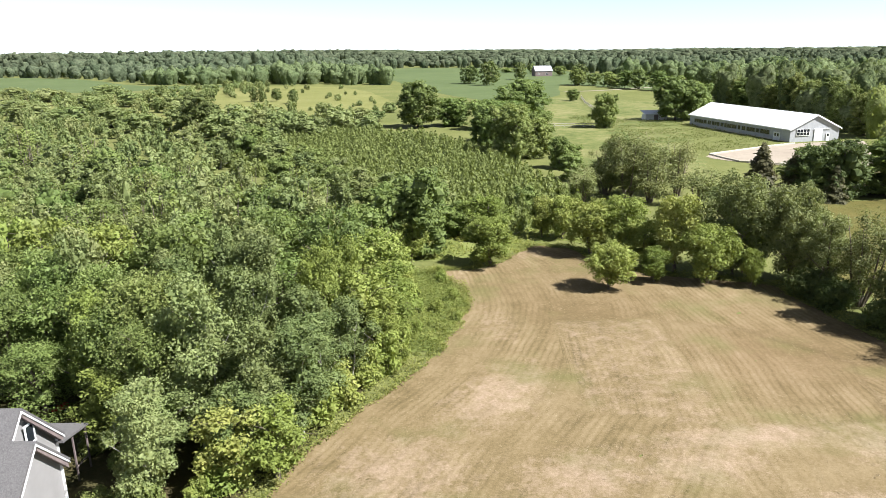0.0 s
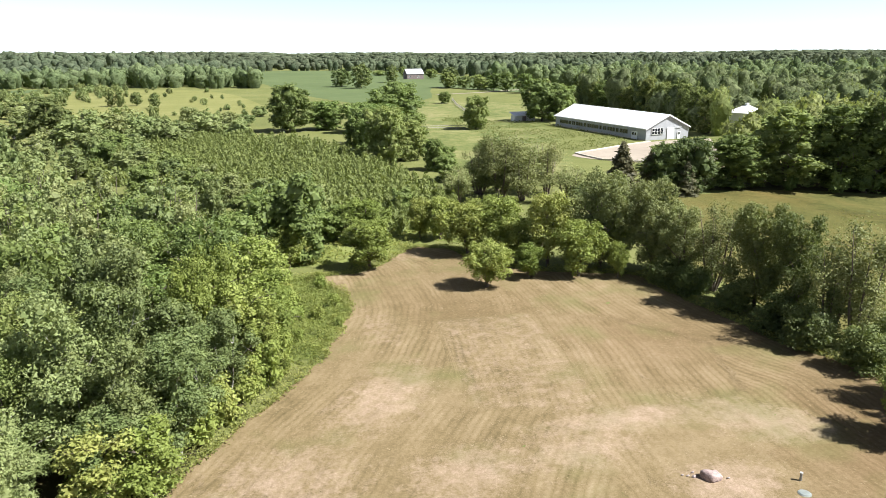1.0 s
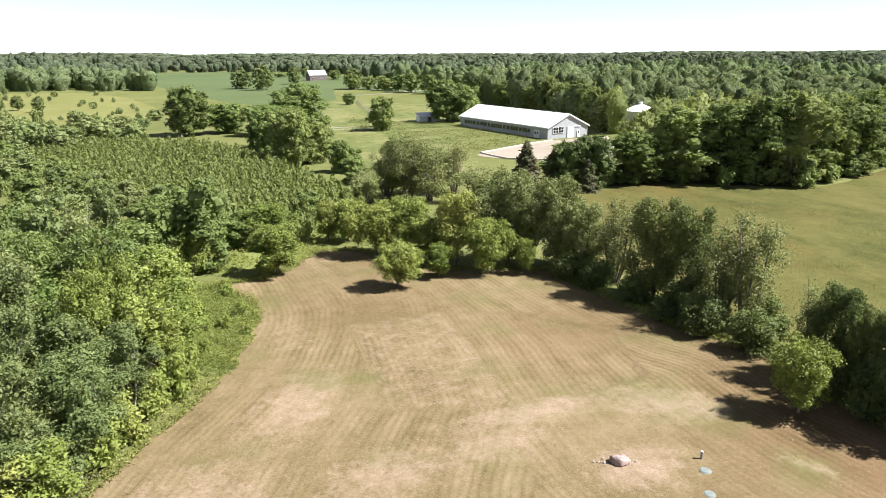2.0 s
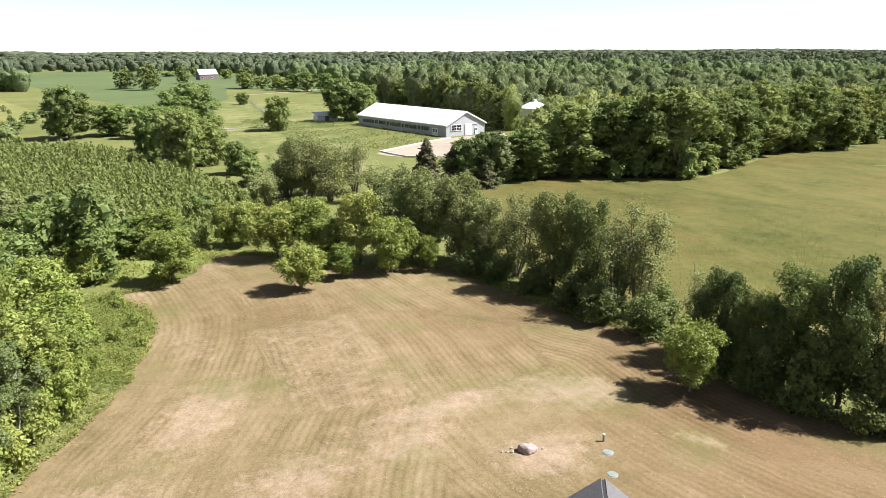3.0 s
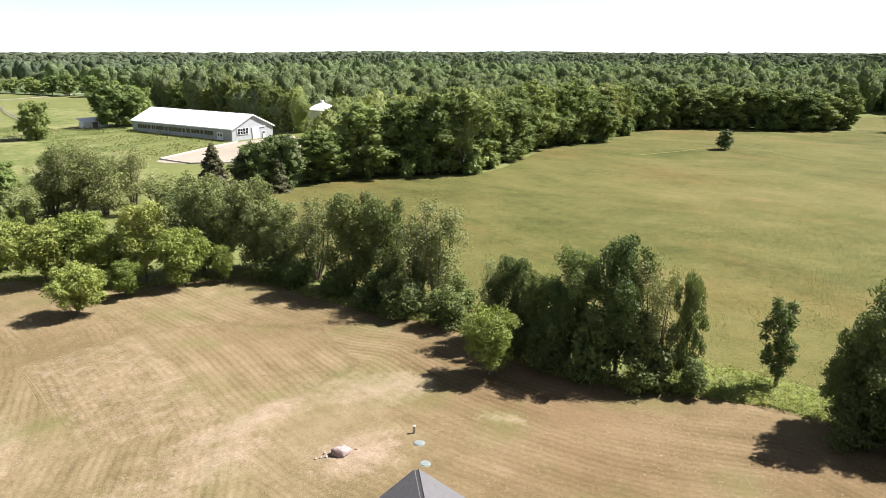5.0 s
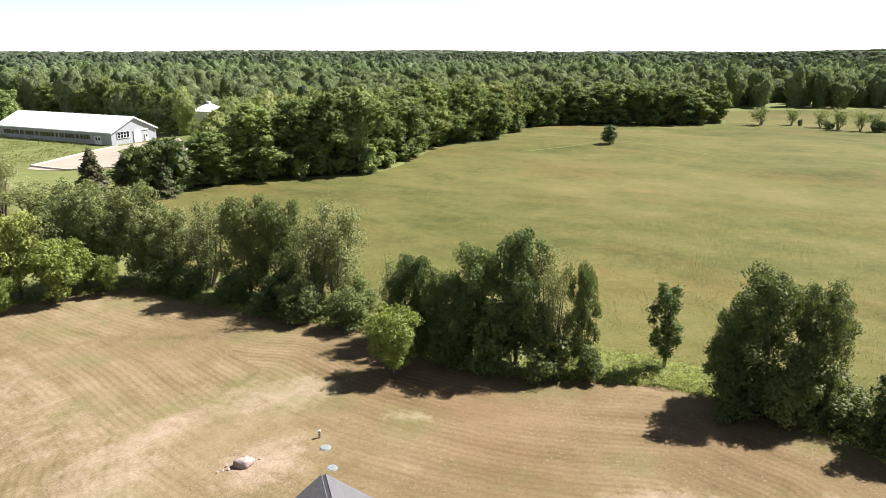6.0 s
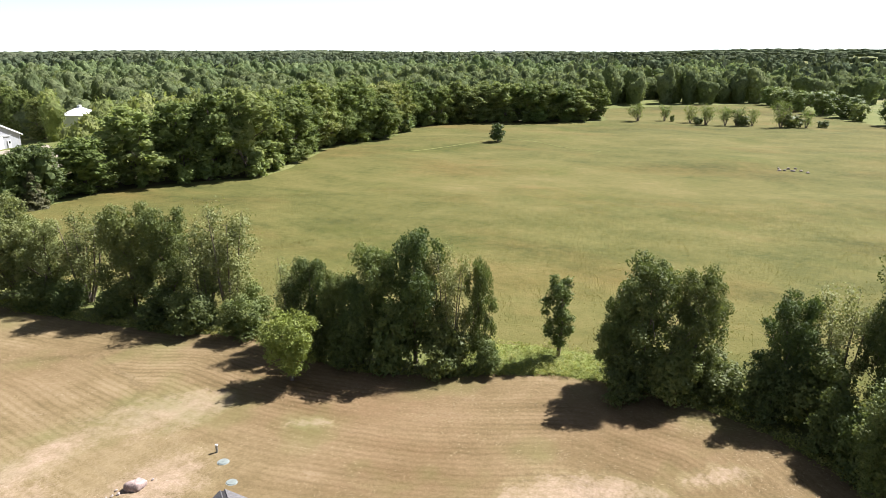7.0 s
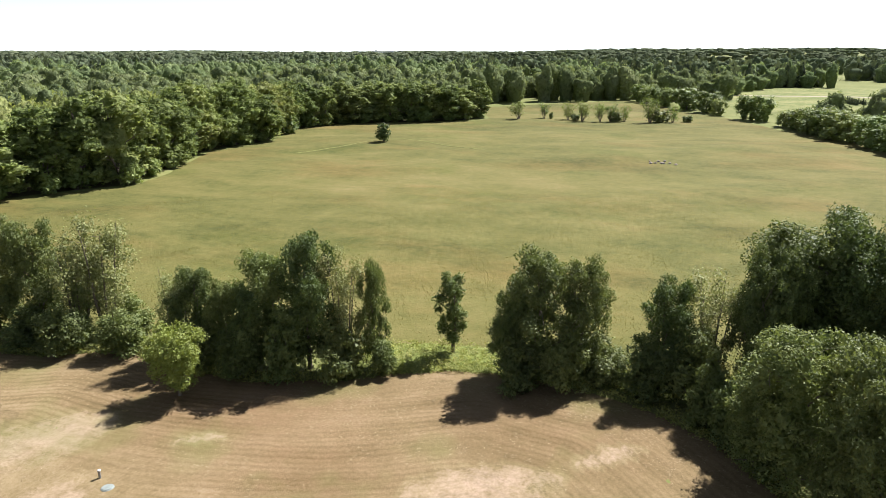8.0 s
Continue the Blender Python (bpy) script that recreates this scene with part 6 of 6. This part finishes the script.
P = scatter(hedge_strip, 0.4, 60)
weeds("hedge_weeds", "lush green weeds under the hedgerow", P, 0.9, 0.1, M_WEED, 61, 12)
P = np.column_stack([gen.uniform(-26, 52, 70000), gen.uniform(-5, 90, 70000)])
P = P[inside(P[:, 0], P[:, 1], MOWN[::2])]
P = P[waves(gen, 9.0)(np.column_stack([P, np.zeros(len(P))])) > gen.normal(size=len(P)) * 0.6 - 0.1]
n = len(P)
c = np.column_stack([P, np.full(n, 0.062)])
v, f = leaf_tris(gen, c, unit(np.array([0, 0, 1.0]) + 0.07 * gen.normal(size=(n, 3))), 0.032, 8.0)
tagged(new("straw", mesh_of("straw", v, f, M_STRAW)), "loose cut straw lying on the stubble", "straw", kind="stuff")


# ---- small things on the field ----
def stone_mesh(seed, size, mat, flat=0.6):
    gen = np.random.default_rng(seed)
    bm = bmesh.new()
    bmesh.ops.create_icosphere(bm, subdivisions=4, radius=1)
    cuts = [(unit(gen.normal(size=3)), gen.uniform(0.62, 0.9)) for k in range(9)]
    off = Vector(gen.uniform(-9, 9, 3))
    for v in bm.verts:
        for n, far in cuts:
            over = v.co.dot(Vector(n)) - far
            if over > 0:
                v.co -= Vector(n) * over * 0.85
        k = 1 + 0.24 * noise.noise(v.co * 1.1 + off) + 0.08 * noise.noise(v.co * 4 + off)
        v.co = Vector((v.co.x * k * size[0], v.co.y * k * size[1], max(v.co.z * k, -0.35) * size[2]))
    return bm_mesh("boulder", bm, mat, True)


ob = new("boulder", stone_mesh(3, (0.66, 0.46, 0.42), M_BOULDER))
ob.matrix_world = pose(22.4, 33.9, 0.2, 0, 0, -25)
tagged(ob, "large pale pinkish boulder lying on the stubble", "boulder")
for dx, dy, s in ((-0.95, 0.35, 0.16), (-1.25, 0.5, 0.11), (-1.55, 0.62, 0.09), (-0.8, 0.75, 0.1), (1.0, -0.2, 0.1)):
    ob = new("stone", stone_mesh(int(100 * s), (s * 1.1, s * 0.7, s * 0.5), M_STONE))
    ob.matrix_world = pose(22.4 + dx, 33.9 + dy, 0.08, 0, 0, 200 * s)
    tagged(ob, "small brown stone beside the boulder", "stone", "stones by the boulder")


def cylinder_mesh(name, r, z0, z1, mat, n=20, bevel=0.02):
    bm = bmesh.new()
    made = bmesh.ops.create_cone(bm, cap_ends=True, segments=n, radius1=r, radius2=r, depth=z1 - z0, matrix=Matrix.Translation((0, 0, (z0 + z1) / 2)))
    bmesh.ops.bevel(bm, geom=[e for e in bm.edges if abs(e.verts[0].co.z - e.verts[1].co.z) < 1e-5], offset=bevel, segments=1, affect="EDGES")
    return bm_mesh(name, bm, mat)


well = holder("wellhead", "capped steel well pipe on the stubble", "well", pose(27.5, 32.7, 0.03))
part("casing", cylinder_mesh("casing", 0.075, -0.1, 0.5, M_STEEL), well)
part("cap", cylinder_mesh("cap", 0.1, 0.48, 0.58, M_CAP), well, "pale grey well cap")
for x, y in ((26.9, 31.5), (25.6, 29.4)):
    lid = holder("septic_lid", "round pale green plastic lid flush with the ground", "lid", pose(x, y, 0.03), "septic lids")
    part("cover", cylinder_mesh("cover", 0.32, 0, 0.08, M_LID, 28, 0.03), lid)
    part("rim", cylinder_mesh("rim", 0.38, -0.05, 0.045, M_LID, 28, 0.02), lid)
    part("hub", cylinder_mesh("hub", 0.06, 0.08, 0.1, M_LID, 12, 0.01), lid)

# Trees added beside the house; the first two throw shade on the red vehicle.
for x, y, h, w in ((-22, 43.8, 9, 5), (-18.5, 41, 9, 5), (-25.5, 49.5, 10, 5.5), (-29, 52, 10, 5.5), (-31.5, 47.5, 9, 5)):
    plant("woodland_maple", make_broad, "wmapleclose", 2, x, y, h, w, "full green broadleaf tree beside the house", "tree", "woodland trees", leaves=8000, size=0.145, ref=(10, 5.5), lobes=9, billow=True, mat=L_MAPLE)
for x, y, h, w in ((-18, 36.5, 3, 3), (-19.2, 33.8, 2.2, 2.4), (-19.6, 29.2, 3.2, 2.8), (-16.6, 33, 3.4, 3.2), (-20, 38.6, 1.8, 2.2), (-22.8, 40.8, 1.6, 2)):
    plant("garden_shrub", make_bush, "gardenshrub", 3, x, y, h, w, "leafy green shrub beside the house", "bush", "shrubs by the house", leaves=3200, size=0.14, ref=(3, 3), mat=L_ASH)
# Wheeled shape made up to fill a small red patch behind the house.
quad = holder("garden_tractor", "small red vehicle made up for a red patch behind the house", "tractor", pose(-27.8, 45.9, 0, 0, 0, 20) @ Matrix.Diagonal((0.75, 0.75, 0.75, 1)))
bm = bmesh.new()
box(bm, (-0.9, -0.45, 0.35), (0.9, 0.45, 0.8), 0.12)
box(bm, (0.1, -0.35, 0.75), (0.95, 0.35, 1.05), 0.12)
part("body", bm_mesh("body", bm, M_RED), quad)
part("seat", box_mesh("seat", (-0.7, -0.25, 0.8), (-0.2, 0.25, 1.1), M_RUBBER, 0.06), quad)
for x in (-0.6, 0.65):
    for y in (-0.5, 0.5):
        wheel = part("wheel", cylinder_mesh("wheel", 0.33, -0.11, 0.11, M_RUBBER, 18, 0.04), quad)
        wheel.matrix_local = pose(x, y, 0.33, 90)

pile = [(163.1 + dx, 10.8 + dy, s) for dx, dy, s in ((0, 2, 0.8), (0.8, 1, 0.6), (1.2, -0.5, 0.9), (2.0, -2, 0.6), (0.6, -3.4, 0.7), (3, 0.6, 0.7), (4.2, -0.8, 0.6), (2.4, 2.4, 0.5))]
for k, (x, y, s) in enumerate(pile):
    ob = new("field_stone", stone_mesh(60 + k, (s * 0.6, s * 0.5, s * 0.35), M_STONE))
    ob.matrix_world = pose(x, y, 0.15 + float(meadow_rise(x, y)), 0, 0, 47 * k)
    tagged(ob, "grey stone of a heap in the meadow", "stone", "stone heap")
